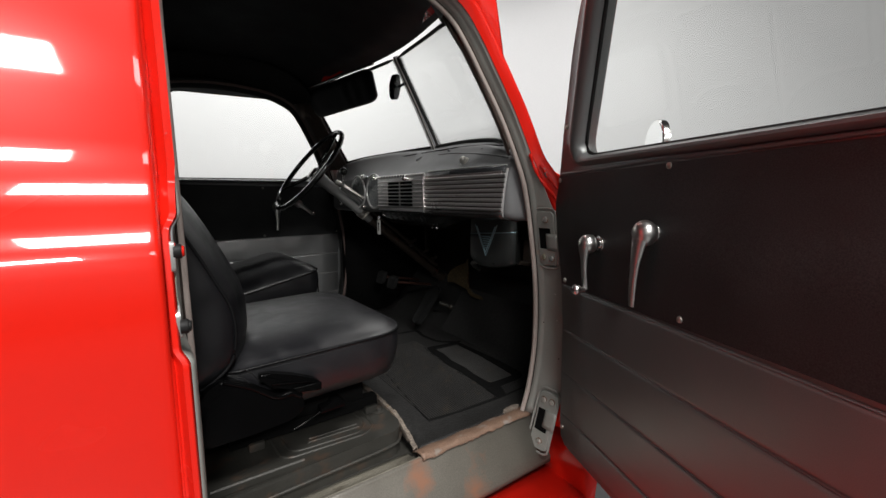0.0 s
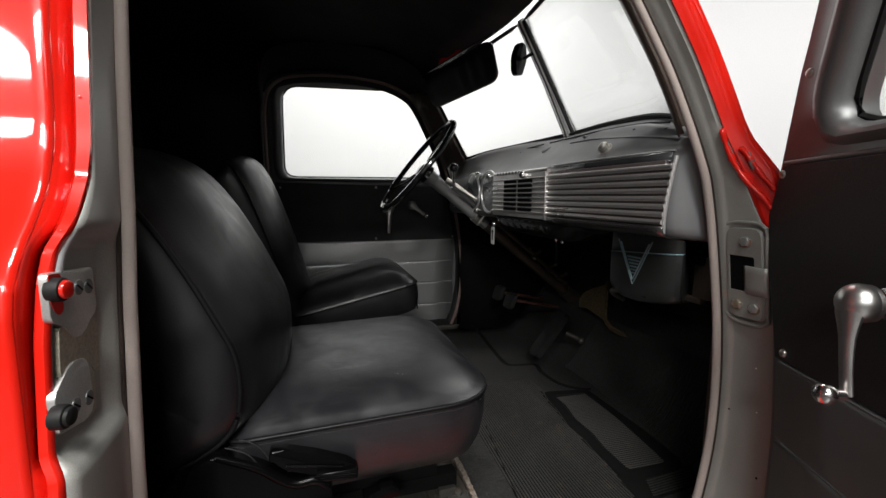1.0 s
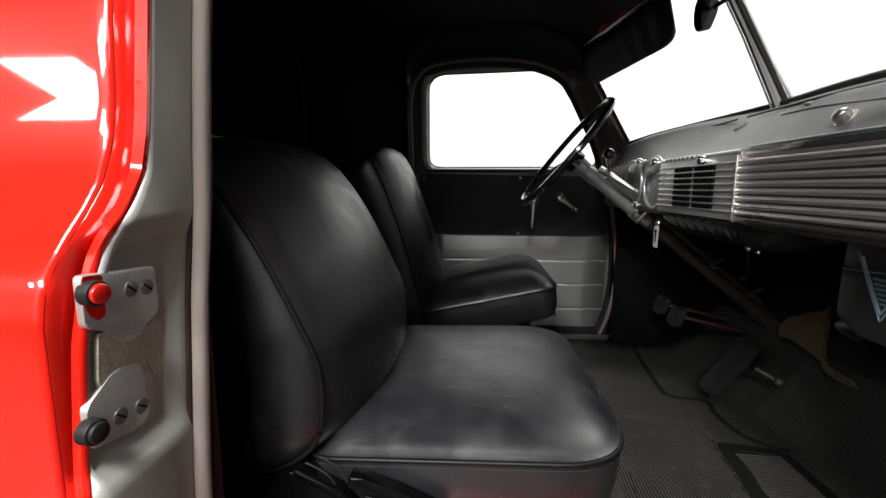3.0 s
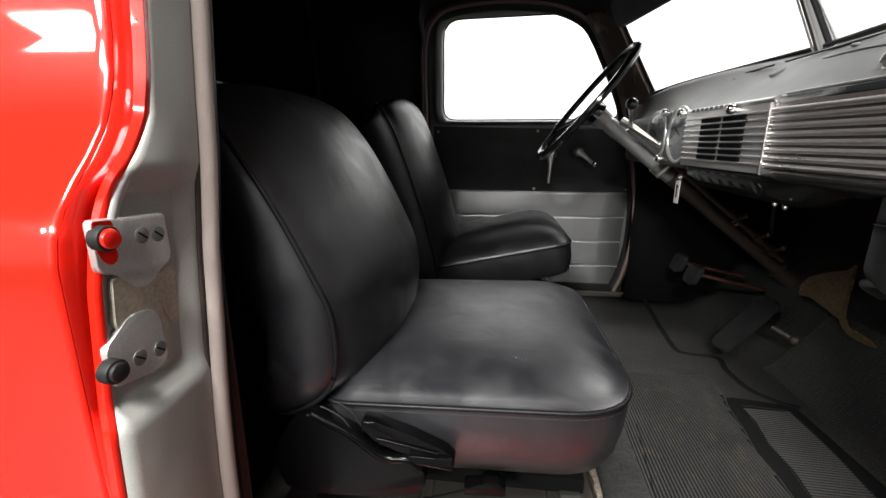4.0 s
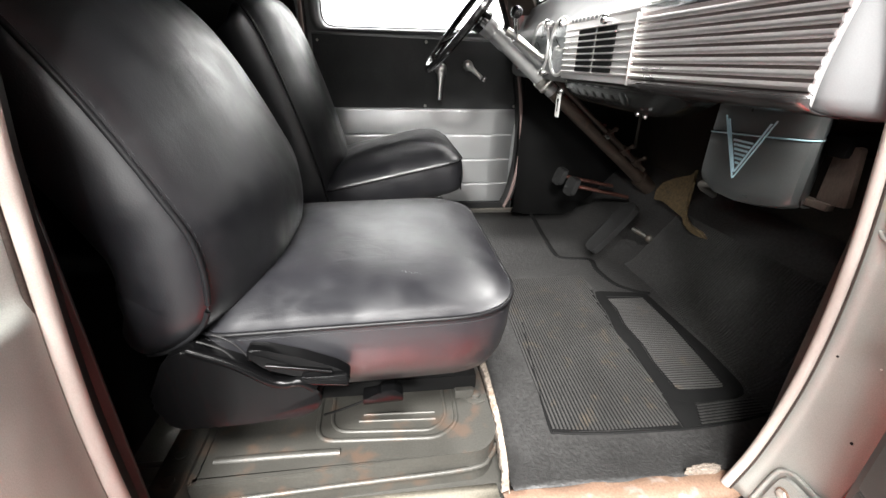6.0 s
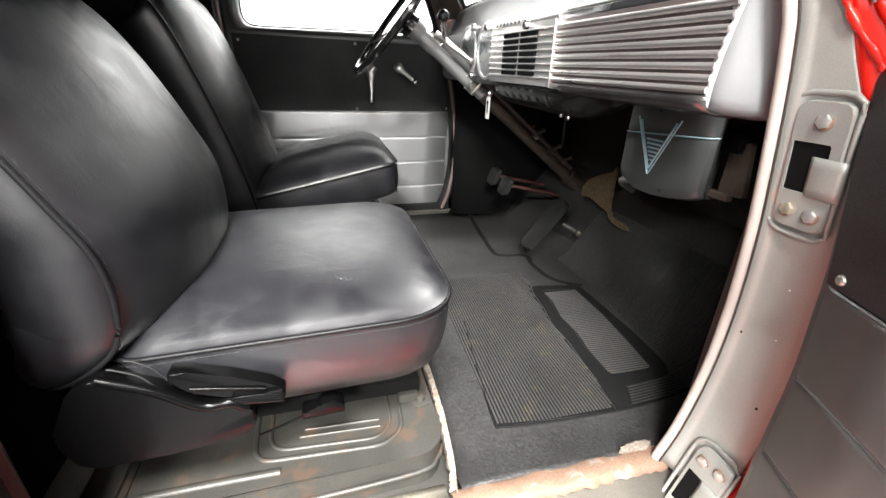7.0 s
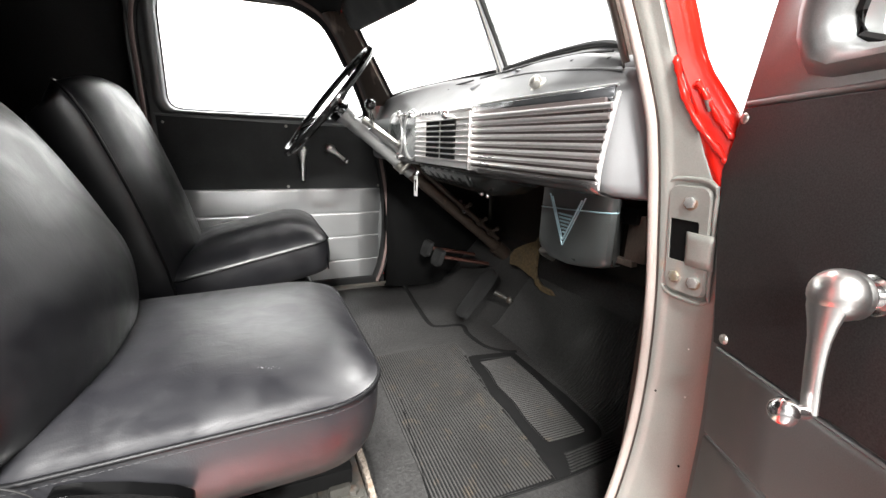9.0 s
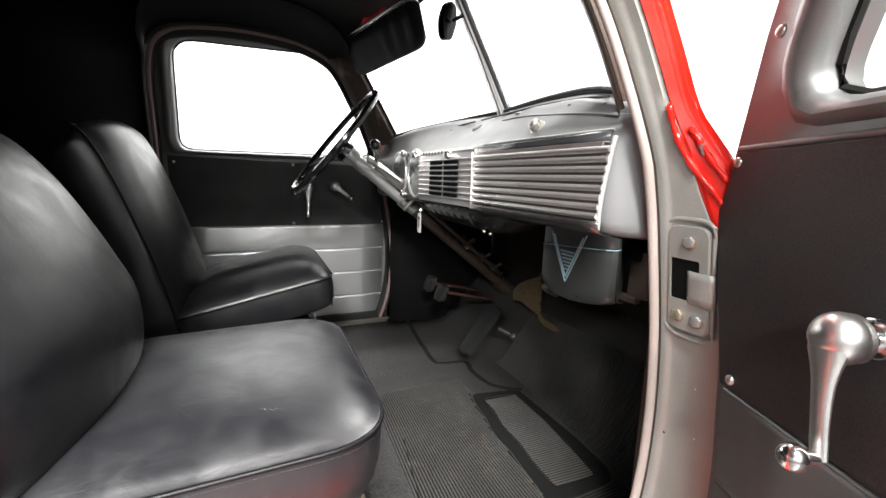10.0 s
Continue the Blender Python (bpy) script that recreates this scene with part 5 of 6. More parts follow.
for y, z in ((0.998, 1.215), (0.998, 1.345), (1.25, 1.23)):
    bm = B()
    disc(bm, (0.812, y, z), (-1, 0, 0), 0.006, 0.018, 12, 0.001)
    disc(bm, (0.796, y, z), (-1, 0, 0), 0.011, 0.010, 16, 0.002, dome=0.003)
    part("pull_knob", bm, M_CHROME, dash)

# ---- steering ----
AX = Vector((0.785, 0.0, -0.62)).normalized()
HUB = Vector((0.584, 1.085, 1.378))
sw = thing("steering_wheel", HUB, "thin-rimmed black steering wheel with three chrome-edged spokes", "steering wheel")
bm = B()
torus(bm, HUB, AX, 0.208, 0.0105, 64, 10)
part("rim", bm, M_BAKELITE, sw, "glossy black rim")
U = Vector((0, 1, 0))
V = AX.cross(U).normalized()
for a in (90, 210, 330):
    d = U * math.cos(radians(a)) + V * math.sin(radians(a))
    bm = B()
    tube(bm, [HUB + AX * 0.030 + d * 0.03, HUB + AX * 0.022 + d * 0.10, HUB + AX * 0.004 + d * 0.203], [0.012, 0.008, 0.009], 8, flat=0.5, up=AX)
    sp = part("spoke", bm, M_BAKELITE, sw)
    bm = B()
    for e in (-0.005, 0.005):
        q = d.cross(AX).normalized() * e
        tube(bm, [HUB + AX * 0.020 + d * 0.04 + q, HUB + AX * 0.014 + d * 0.10 + q, HUB - AX * 0.001 + d * 0.195 + q], 0.0022, 5)
    part("spoke_trim", bm, M_CHROME, sp)
bm = B()
disc(bm, HUB + AX * 0.055, -AX, 0.036, 0.030, 26, 0.006)
part("hub", bm, M_BAKELITE, sw)
bm = B()
disc(bm, HUB + AX * 0.026, -AX, 0.028, 0.008, 26, 0.003, dome=0.008)
part("horn_button", bm, M_CHROME, sw, "chrome horn button")
col = thing("steering_column", HUB + AX * 0.8, "grey painted steering column with chrome shift lever", "steering column")
bm = B()
tube(bm, [HUB + AX * 0.045, HUB + AX * 0.09], [0.030, 0.026], 18)
tube(bm, [HUB + AX * 0.085, HUB + AX * 0.20, HUB + AX * 0.36], 0.0215, 18)
part("jacket", bm, M_COLUMN, col)
# the lower column's dark brown joins grime with the shade painted on it
bm = B()
tube(bm, [HUB + AX * 0.36, HUB + AX * 0.66, HUB + AX * 0.83], 0.0212, 18)
tube(bm, [HUB + AX * 0.83, HUB + AX * 0.86, HUB + AX * 0.98], [0.030, 0.028, 0.027], 18)
part("lower_jacket", bm, M_GRIMESHADE, col, "lower column tube, brown with grime and painted shade")
bm = B()
tube(bm, [HUB + AX * 0.090, HUB + AX * 0.100, HUB + AX * 0.135, HUB + AX * 0.145], [0.0225, 0.0245, 0.0245, 0.0225], 18)
part("collar", bm, M_COLUMN, col)
bm = B()
off = Vector((0.012, -0.035, 0.02))
tube(bm, [HUB + AX * 0.15 + off, HUB + AX * 0.30 + off * 1.1], [0.013, 0.010], 12)
part("shift_tube", bm, M_COLUMN, col)
bm = B()
tube(bm, [HUB + AX * 0.31 + off * 1.1, HUB + AX * 0.80 + off], 0.0085, 10)
part("shift_rod", bm, M_GRIMESHADE, col, "shift rod, brown with grime and painted shade")
for q in (0.60, 0.69, 0.755):
    bm = B()
    c0 = HUB + AX * q + off
    tube(bm, [c0 - AX * 0.012, c0 + AX * 0.012], 0.0145, 12)
    tube(bm, [c0 + Vector((0, -0.006, 0.006)), c0 + Vector((0.004, -0.036, 0.020))], 0.006, 8)
    ball(bm, c0 + Vector((0.004, -0.038, 0.021)), 0.0085, 10)
    part("shift_joint", bm, M_GRIMESHADE, col, "greasy linkage joint with painted shade")
bm = B()
k0 = Vector((0.685, 0.95, 1.366))
tube(bm, smooth_line([HUB + AX * 0.155 + off * 1.1, k0 + Vector((0.012, 0.035, -0.040)), k0 + Vector((0.0, 0.004, -0.012))], 4), [0.007] * 4 + [0.0055] * 5, 8)
sl = part("shift_lever", bm, M_CHROME, col, "chrome lever")
bm = B()
ball(bm, k0, 0.0165, 16)
part("lever_knob", bm, M_BAKELITE, sl, "dark round knob")
bm = B()
tube(bm, [(0.690, 1.050, 1.325), (0.712, 1.036, 1.311), (0.752, 1.016, 1.282), (0.786, 1.0, 1.258)], [0.0125, 0.0105, 0.0075, 0.006], 14)
ball(bm, (0.789, 0.998, 1.256), 0.009, 12)
part("signal_lever", bm, M_STEEL, col, "short tapered steel lever")
bm = B()
br = HUB + AX * 0.315
tube(bm, [br - AX * 0.018, br + AX * 0.018], 0.026, 16)
tube(bm, smooth_line([br + Vector((0.0, 0.0, -0.026)), br + Vector((-0.01, -0.03, -0.02)), br + Vector((0.02, -0.045, 0.02)), br + Vector((0.04, -0.05, 0.04))], 3), 0.006, 8)
part("clamp", bm, M_STEEL, col)
bm = B()
tube(bm, [HUB + AX * 0.60 + Vector((0, -0.06, 0.01)), HUB + AX * 0.60 + Vector((0.012, -0.0, 0.03)), HUB + AX * 0.61 + Vector((0.03, 0.05, 0.045))], 0.006, 8, flat=0.5)
part("link_rod", bm, M_COLUMN, col, "flat grey link lever")
kt = thing("key_tag", (0.822, 0.935, 1.15), "white paper key tag hanging from the ignition key", "key tag")
tx, ty, tz = 0.815, 0.896, 1.128
bm = B()
slab(bm, rounded([(ty - 0.014, tz - 0.030), (ty + 0.014, tz - 0.030), (ty + 0.014, tz + 0.032), (ty - 0.014, tz + 0.032)], 0.003, 2), lambda a, b, d: (tx - d, a, b), 0.0012)
part("card", bm, M_TAG, kt)
bm = B()
disc(bm, (tx - 0.0014, ty, tz + 0.016), (-1, 0, 0), 0.0055, 0.0015, 14)
box(bm, (tx - 0.003, ty - 0.002, tz - 0.014), (tx - 0.0013, ty + 0.002, tz + 0.016))
part("key", bm, M_DARK, kt, "dark key outline")
bm = B()
torus(bm, (tx, ty, tz + 0.036), (0, 1, 0), 0.008, 0.0012, 20, 6)
disc(bm, (0.826, 0.902, 1.170), (-1, 0, -0.4), 0.010, 0.010, 16, 0.002)
tube(bm, [(tx, ty, tz + 0.044), (0.818, 0.902, 1.166)], 0.0025, 6)
part("key_ring", bm, M_CHROME, kt)

# ---- heater, pedals ----
ht = thing("cab_heater", (1.06, 0.385, 1.00), "grey metal cab heater with a pale blue vee badge", "heater")
# the case is seen in plan as a shallow bow with a broad round corner towards the door
HEATER_PLAN = [(1.13, 0.480), (1.06, 0.487), (1.0, 0.491), (0.992, 0.489), (0.989, 0.480), (0.987, 0.44), (0.986, 0.39), (0.987, 0.34), (0.989, 0.306), (0.992, 0.288), (0.999, 0.275), (1.010, 0.270), (1.024, 0.278), (1.07, 0.318), (1.13, 0.36)]


def heater_seam(y):
    return 1.119 + (0.491 - y) / 0.238 * 0.018


def heater_foot(y):
    return lerp(y, [(0.25, 1.036), (0.262, 1.026), (0.285, 1.018), (0.33, 1.008), (0.40, 1.000), (0.435, 1.001), (0.46, 1.007), (0.48, 1.018), (0.491, 1.030)])


bm = B()
rows = []
for t, tuck in ((0.0, 0.030), (0.0, 0.014), (0.03, 0.005), (0.09, 0.001), (0.2, 0.0), (0.5, 0.0), (0.8, 0.0), (0.97, 0.0), (1.0, 0.002)):
    rows.append([(x + tuck * (x < 1.05), 0.375 + (y - 0.375) * (1 - tuck * 2), heater_foot(y) + (heater_seam(y) - heater_foot(y)) * t) for x, y in HEATER_PLAN])
loft(bm, rows)
part("case", bm, M_HEATER, ht, "dark grey metal case with rounded corners")
bm = B()
rows = []
for t, tuck in ((0.0, 0.003), (0.04, 0.001), (0.5, 0.002), (1.0, 0.004)):
    rows.append([(x + tuck * (x < 1.05), 0.375 + (y - 0.375) * (1 - tuck * 3), (heater_seam(y) + 0.0025) * (1 - t) + 1.215 * t) for x, y in HEATER_PLAN])
loft(bm, rows)
part("upper_case", bm, M_HEATER, ht)
bm = B()
for a, b in (((0.453, 1.156), (0.394, 1.046)), ((0.394, 1.046), (0.335, 1.159))):
    tube(bm, [(0.9855, a[0], a[1]), (0.9845, b[0], b[1])], 0.0019, 8, flat=0.6)
part("vee_badge", bm, M_BLUE, ht, "pale blue vee strip")
bm = B()
for a, b in (((0.444, 1.150), (0.395, 1.058)), ((0.395, 1.058), (0.345, 1.153))):
    tube(bm, [(0.9855, a[0], a[1]), (0.9845, b[0], b[1])], 0.0024, 8, flat=0.6)
part("vee_badge", bm, M_BLUE, ht, "pale blue inner vee strip")
bm = B()
tube(bm, [(x - 0.0005, y, heater_seam(y) + 0.001) for x, y in HEATER_PLAN[2:13]], 0.0013, 8)
part("case_seam", bm, M_BLUE, ht, "pale blue seam line")
for k in range(6):
    z = 1.073 + k * 0.0080
    w = (z - 1.062) * 0.46
    bm = B()
    box(bm, (0.9845, 0.395 - w, z), (0.9885, 0.395 + w, z + 0.0040), 0.0006, 1)
    part("badge_bar", bm, M_BLUE, ht)
bm = B()
slab(bm, rounded([(0.274, 1.020), (0.332, 1.014), (0.330, 1.122), (0.288, 1.122)], 0.006, 3), lambda a, b, d: (1.125 - d, a, b), 0.012, 0.002)
box(bm, (1.105, 0.300, 1.006), (1.123, 0.360, 1.020), 0.003)
part("mounting_bracket", bm, M_BROWN, ht, "rust-brown mounting bracket")
bm = B()
box(bm, (1.10, 0.30, 1.10), (1.346, 0.47, 1.14), 0.01)
part("duct", bm, M_DARK, ht)
bm = B()
tube(bm, smooth_line([(1.02, 0.475, 1.01), (1.03, 0.52, 1.0), (1.05, 0.54, 0.985), (1.10, 0.56, 0.96)], 4), 0.008, 8)
part("valve", bm, M_STEEL, ht, "small bright valve")

pd = thing("foot_pedals", (1.15, 1.15, 0.75), "worn steel clutch and brake pedals with rubber pads", "pedals")
for y, x, z in ((1.225, 1.0, 0.838), (1.108, 1.0, 0.830)):
    bm = B()
    slab(bm, rounded([(y - 0.036, z - 0.03), (y + 0.036, z - 0.03), (y + 0.036, z + 0.03), (y - 0.036, z + 0.03)], 0.014, 4), lambda a, b, d: (x + (b - z) * 0.35 - d, a, b - 0), 0.018, 0.004)
    pdl = part("pedal_pad", bm, M_RUBBER, pd, "worn rubber pad")
    bm = B()
    tube(bm, smooth_line([(x + 0.004, y, z), (x + 0.08, y - 0.02, z - 0.012), (x + 0.19, y - 0.05, z - 0.03)], 4), 0.011, 8, flat=0.6)
    part("pedal_arm", bm, M_REDBROWN, pdl)
gp = thing("accelerator_pedal", (1.03, 0.87, 0.66), "long black rubber accelerator pedal on the toe board", "pedal")
bm = B()
prof = rounded([(-0.030, 0), (0.030, 0), (0.034, 0.15), (0.025, 0.205), (-0.025, 0.205), (-0.034, 0.15)], 0.02, 4)
slab(bm, prof, lambda a, b, d: (0.985 + b * 0.62 - d * 0.75, 0.870 + a, 0.672 + b * 0.76 + d * 0.60), 0.022, 0.005)
part("tread", bm, M_RUBBER, gp)
bm = B()
tube(bm, [(1.10, 0.85, 0.76), (1.14, 0.80, 0.74)], 0.008, 8)
ball(bm, (1.13, 0.80, 0.745), 0.013, 10)
part("ball_link", bm, M_RUST, gp)
bm = B()
rs = random.Random(8)
torn = [(0.79, 0.960), (0.86, 0.925), (0.935, 0.865), (0.93, 0.832), (0.87, 0.840), (0.83, 0.825), (0.76, 0.805), (0.69, 0.785), (0.765, 0.835), (0.785, 0.875), (0.765, 0.925)]
torn = [(a[0] + (e[0] - a[0]) * t + rs.uniform(-0.006, 0.006), a[1] + (e[1] - a[1]) * t + rs.uniform(-0.006, 0.006)) for a, e in zip(torn, torn[1:] + torn[:1]) for t in (0, 0.25, 0.5, 0.75)]
slab(bm, torn, lambda a, b, d: (1.225 + 0.02 * math.sin(a * 40) - d, a, b), 0.010, 0.003)
solid("insulation_scrap", bm, M_JUTE, "torn yellow-brown jute insulation on the firewall", "insulation", kind="thing")

# ---- floor coverings ----
fm = thing("floor_mat", (0.8, 0.5, 0.61), "ribbed black rubber floor mat with a heel patch", "floor mat")
bm = B()
yy = [0.088, 0.098, 0.14, 0.19, 0.3, 0.5, 0.7, 0.9, 1.1, 1.3, 1.43]


def matz(x):
    return lerp(x, [(0.4, 0.6165), (1.05, 0.6165), (1.09, 0.621), (1.13, 0.637), (1.30, 0.838), (1.33, 0.90)])


xx = [0.500, 0.56, 0.62, 0.75, 0.9, 1.0, 1.05, 1.09, 1.13, 1.2, 1.3, 1.325]
loft(bm, [[(x + (0.004 * math.sin(y * 9) if i == 0 else 0), y + (0.004 * math.sin(x * 14) if y < 0.12 else 0), matz(x) + 0.016 * (y < 0.12)) for y in yy] for i, x in enumerate(xx)], False, False)
part("sheet", bm, M_MATTEX, fm, "grained black rubber", thick=0.006)
# a wavy smooth band frames the heel patch and runs out to the near edge
BAND_OUT = [(0.923, 0.705), (0.909, 0.647), (0.905, 0.588), (0.884, 0.492), (0.887, 0.424), (0.877, 0.332), (0.868, 0.250), (0.861, 0.192)]
BAND_IN = [(0.941, 0.668), (0.942, 0.604), (0.924, 0.526), (0.925, 0.444), (0.913, 0.373), (0.911, 0.287)]
BAND_RIGHT = [(1.052, 0.655), (1.049, 0.510), (1.036, 0.395), (1.022, 0.287)]
BAND_FAR = [(1.098, 0.676), (1.084, 0.512), (1.075, 0.389), (1.066, 0.291), (1.053, 0.262), (1.021, 0.250), (0.921, 0.244), (0.896, 0.193)]


def across(line, y):
    """The x of a line of points at one y."""
    return lerp(y, sorted((b, a) for a, b in line))


def rib(bm, p, q, w, h, z=0.6176):
    """One low rounded rib between two points of the mat."""
    d = Vector((q[0] - p[0], q[1] - p[1]))
    n = Vector((-d.y, d.x)).normalized() * w
    loft(bm, [[(a[0] - n.x, a[1] - n.y, z), (a[0] - n.x * 0.55, a[1] - n.y * 0.55, z + h), (a[0] + n.x * 0.55, a[1] + n.y * 0.55, z + h), (a[0] + n.x, a[1] + n.y, z)] for a in (p, q)], True, True)


PITCH = 0.0074
bm = B()
# left edge of the field slants outwards towards the seats
for k in range(43):
    x0 = 0.615 + k * PITCH
    near = lerp(x0, [(0.61, 0.212), (0.70, 0.199), (0.86, 0.196)])
    if x0 > 0.858:
        near = lerp(x0, [(0.858, 0.196), (0.868, 0.262), (0.878, 0.345), (0.882, 0.44), (0.884, 0.505), (0.900, 0.590), (0.905, 0.655), (0.920, 0.712)])
    if near < 0.74:
        rib(bm, (x0, near + 0.004), (x0 + 0.05 * (0.80 - near) * (1 - k / 42), 0.80), 0.0027, 0.0044)
part("main_ribs", bm, M_MAT, fm, "fine ribs")
# dark sheet under the ribs puts the grooves' shade into the colour
bm = B()
slab(bm, [(0.612, 0.208)] + [(a - 0.002, b_) for a, b_ in BAND_OUT[::-1]] + [(0.925, 0.80), (0.64, 0.80)], lambda a, b_, d: (a, b_, 0.6196 + d), 0.0005)
slab(bm, [(a, b_) for a, b_ in BAND_IN] + BAND_RIGHT[::-1], lambda a, b_, d: (a, b_, 0.6196 + d), 0.0005)
slab(bm, [(0.898, 0.194), (1.088, 0.205), (1.088, 0.262), (1.045, 0.252), (0.922, 0.243)], lambda a, b_, d: (a, b_, 0.6196 + d), 0.0005)
part("groove_bed", bm, M_MATBAND, fm, "dark sheet painted as the shade in the grooves between ribs")
bm = B()
hole = rounded(BAND_IN[::-1] + BAND_RIGHT, 0.012, 3)
pc = (0.985, 0.45)
hole_r = resample(hole, 90, pc)
rim_r = resample(rounded(BAND_OUT[:6] + [(0.872, 0.262), (0.921, 0.244)] + BAND_FAR[:6][::-1], 0.016, 3), 90, pc)
loft(bm, [[(x, y, 0.6175) for x, y in rim_r], [(x, y, 0.6222) for x, y in grow(rim_r, -0.003)], [(x, y, 0.6222) for x, y in grow(hole_r, 0.003)], [(x, y, 0.6185) for x, y in hole_r]], True, False)
slab(bm, [(0.872, 0.278), (0.935, 0.262), (0.921, 0.244), (0.896, 0.193), (0.861, 0.192), (0.868, 0.250)], lambda a, b_, d: (a, b_, 0.6176 + d), 0.0045, 0.001)
part("patch_border", bm, M_MATBAND, fm, "smooth black border band")
bm = B()
for k in range(50):
    y = 0.291 + k * PITCH
    a, b_ = across(BAND_IN, y) + 0.003, across(BAND_RIGHT, y) - 0.003
    if y < 0.655:
        rib(bm, (a, y), (b_, y - 0.004), 0.0027, 0.0044)
part("patch_ribs", bm, M_MAT, fm, "fine ribs")
bm = B()
for k in range(7):
    y = 0.201 + k * 0.0072
    rib(bm, (lerp(y, [(0.193, 0.899), (0.244, 0.924)]), y - 0.002), (1.074, y + 0.006), 0.0026, 0.0042)
for k in range(80):
    t = 0.262 + k * 0.0074
    x0 = across(BAND_FAR[:5], min(t, 0.676)) + 0.002
    loft(bm, [[(x + dx, t + (x - 1.082) * 0.09 + dy, matz(x) + h) for dy, h in ((0, 0.003), (0.0012, 0.0082), (0.0036, 0.0082), (0.0048, 0.003))] for x, dx in ((x0, 0.0), (max(x0 + 0.001, 1.09), -0.001), (1.13, -0.004), (1.20, -0.004), (1.27, -0.004))], False, False)
part("toe_ribs", bm, M_MATTEX, fm, "fine ribs")
bm = B()
tube(bm, smooth_line([(0.958, 1.42, 0.6195), (0.935, 1.25, 0.6195), (0.918, 1.11, 0.6195), (0.906, 0.965, 0.6195), (0.935, 0.935, 0.6195), (1.010, 0.918, 0.6195), (1.000, 0.845, 0.6195), (1.010, 0.745, 0.6195), (1.052, 0.690, 0.6205), (1.085, 0.672, 0.622)], 5), 0.0085, 10, flat=0.4)
part("mat_seam", bm, M_MATBAND, fm, "moulded seam")
bm = B()
tube(bm, smooth_line([(0.66, 0.56, 0.6190), (0.632, 0.39, 0.6190), (0.610, 0.225, 0.6190), (0.620, 0.206, 0.6190), (0.70, 0.197, 0.6190), (0.79, 0.192, 0.6190), (0.868, 0.190, 0.6190), (0.95, 0.194, 0.6190), (1.03, 0.204, 0.6190), (1.085, 0.214, 0.6190)], 5), 0.0032, 8)
part("field_edge", bm, M_MATBAND, fm, "moulded rim line")
# seat platform with pressed ribs, bolt and jute edge
pf = thing("seat_platform", (0.2, 0.4, 0.61), "worn dark steel seat platform with pressed ribs and rust", "platform")
bm = B()
prof = rounded([(0.022, 0.120), (0.465, 0.137), (0.492, 0.170), (0.492, mir(0.13)), (0.022, mir(0.13))], [0.006, 0.05, 0.05, 0.05, 0.01], 6)
slab(bm, prof, lambda a, b, d: (a, b, 0.606 + d), 0.069, 0.012, 4)
part("platform_top", bm, M_RUST, pf)
bm = B()
tube(bm, smooth_line([(0.05, 0.118, 0.640), (0.25, 0.126, 0.640), (0.440, 0.133, 0.641), (0.478, 0.152, 0.642), (0.492, 0.175, 0.642)], 5), 0.0042, 8)
part("edge_bead", bm, M_RUST, pf, "rolled bead along the side")
bm = B()
tube(bm, smooth_line([(0.048, 0.160, 0.675), (0.14, 0.160, 0.675), (0.236, 0.158, 0.675)], 4), 0.0062, 10, flat=0.7)
part("pressed_rib", bm, M_RUST, pf, "long pressed rib")
for off, r in ((0.0, 0.0042), (0.022, 0.0036)):
    bm = B()
    o = rounded([(0.192 + off, 0.36), (0.196 + off, 0.182 + off * 0.75), (0.395 - off * 0.4, 0.170 + off * 0.75), (0.428 - off * 0.8, 0.196 + off * 0.7), (0.434 - off, 0.36)], [0.02, 0.03, 0.03, 0.02, 0.02], 5)
    tube(bm, [(x, y, 0.675) for x, y in o], r, 8, flat=0.7)
    part("pressed_rib", bm, M_RUST, pf, "rounded pressed rib")
bm = B()
tube(bm, [(0.262, 0.216, 0.6755), (0.392, 0.209, 0.6755)], 0.0028, 8)
tube(bm, [(0.270, 0.230, 0.6755), (0.392, 0.224, 0.6755)], 0.0028, 8)
part("pressed_rib", bm, M_RUST, pf)
bm = B()
slab(bm, [(-0.028, 0.092), (0.014, 0.094), (0.020, 0.120), (0.020, 0.60), (-0.028, 0.60)], lambda a, b, d: (a, b, 0.640 + d), 0.038, 0.005)
st = part("cross_strap", bm, M_RUST, pf, "rusty riveted strap")
for y in (0.128, 0.176, 0.235):
    bm = B()
    disc(bm, (-0.004, y, 0.678), (0, 0, 1), 0.0095, 0.002, 16, 0.0008)
    part("rivet", bm, M_RUST, st)
bm = B()
loft(bm, [[(x, y, z) for y, z in ((0.088, 0.632), (0.12, 0.636), (0.17, 0.640), (0.60, 0.642))] for x in (-0.30, -0.2, -0.12, -0.030)], False, False)
part("rear_pan", bm, M_SILL, pf, "stained grey floor pan", thick=0.003)
for y in (0.150, 0.192):
    bm = B()
    tube(bm, [(-0.28, y, 0.641), (-0.15, y, 0.642), (-0.045, y, 0.643)], 0.0055, 8, flat=0.6)
    part("pan_rib", bm, M_SILL, pf)
bm = B()
slab(bm, rounded([(0.440, 0.262), (0.462, 0.232), (0.486, 0.238), (0.489, 0.275)], 0.004, 2), lambda a, b, d: (a, b, 0.6752 + d), 0.003, 0.001)
wp = part("bolt_plate", bm, M_RUST, pf)
bm = B()
disc(bm, (0.471, 0.253, 0.678), (0, 0, 1), 0.0095, 0.008, 6, 0.001)
part("bolt", bm, M_RUST, wp)
bm = B()
rj = random.Random(4)
edge = smooth_line([(0.490, 0.088, 0), (0.497, 0.12, 0), (0.500, 0.155, 0), (0.502, 0.215, 0), (0.504, 0.27, 0), (0.506, 0.33, 0), (0.504, 0.45, 0), (0.500, 0.62, 0)], 8)
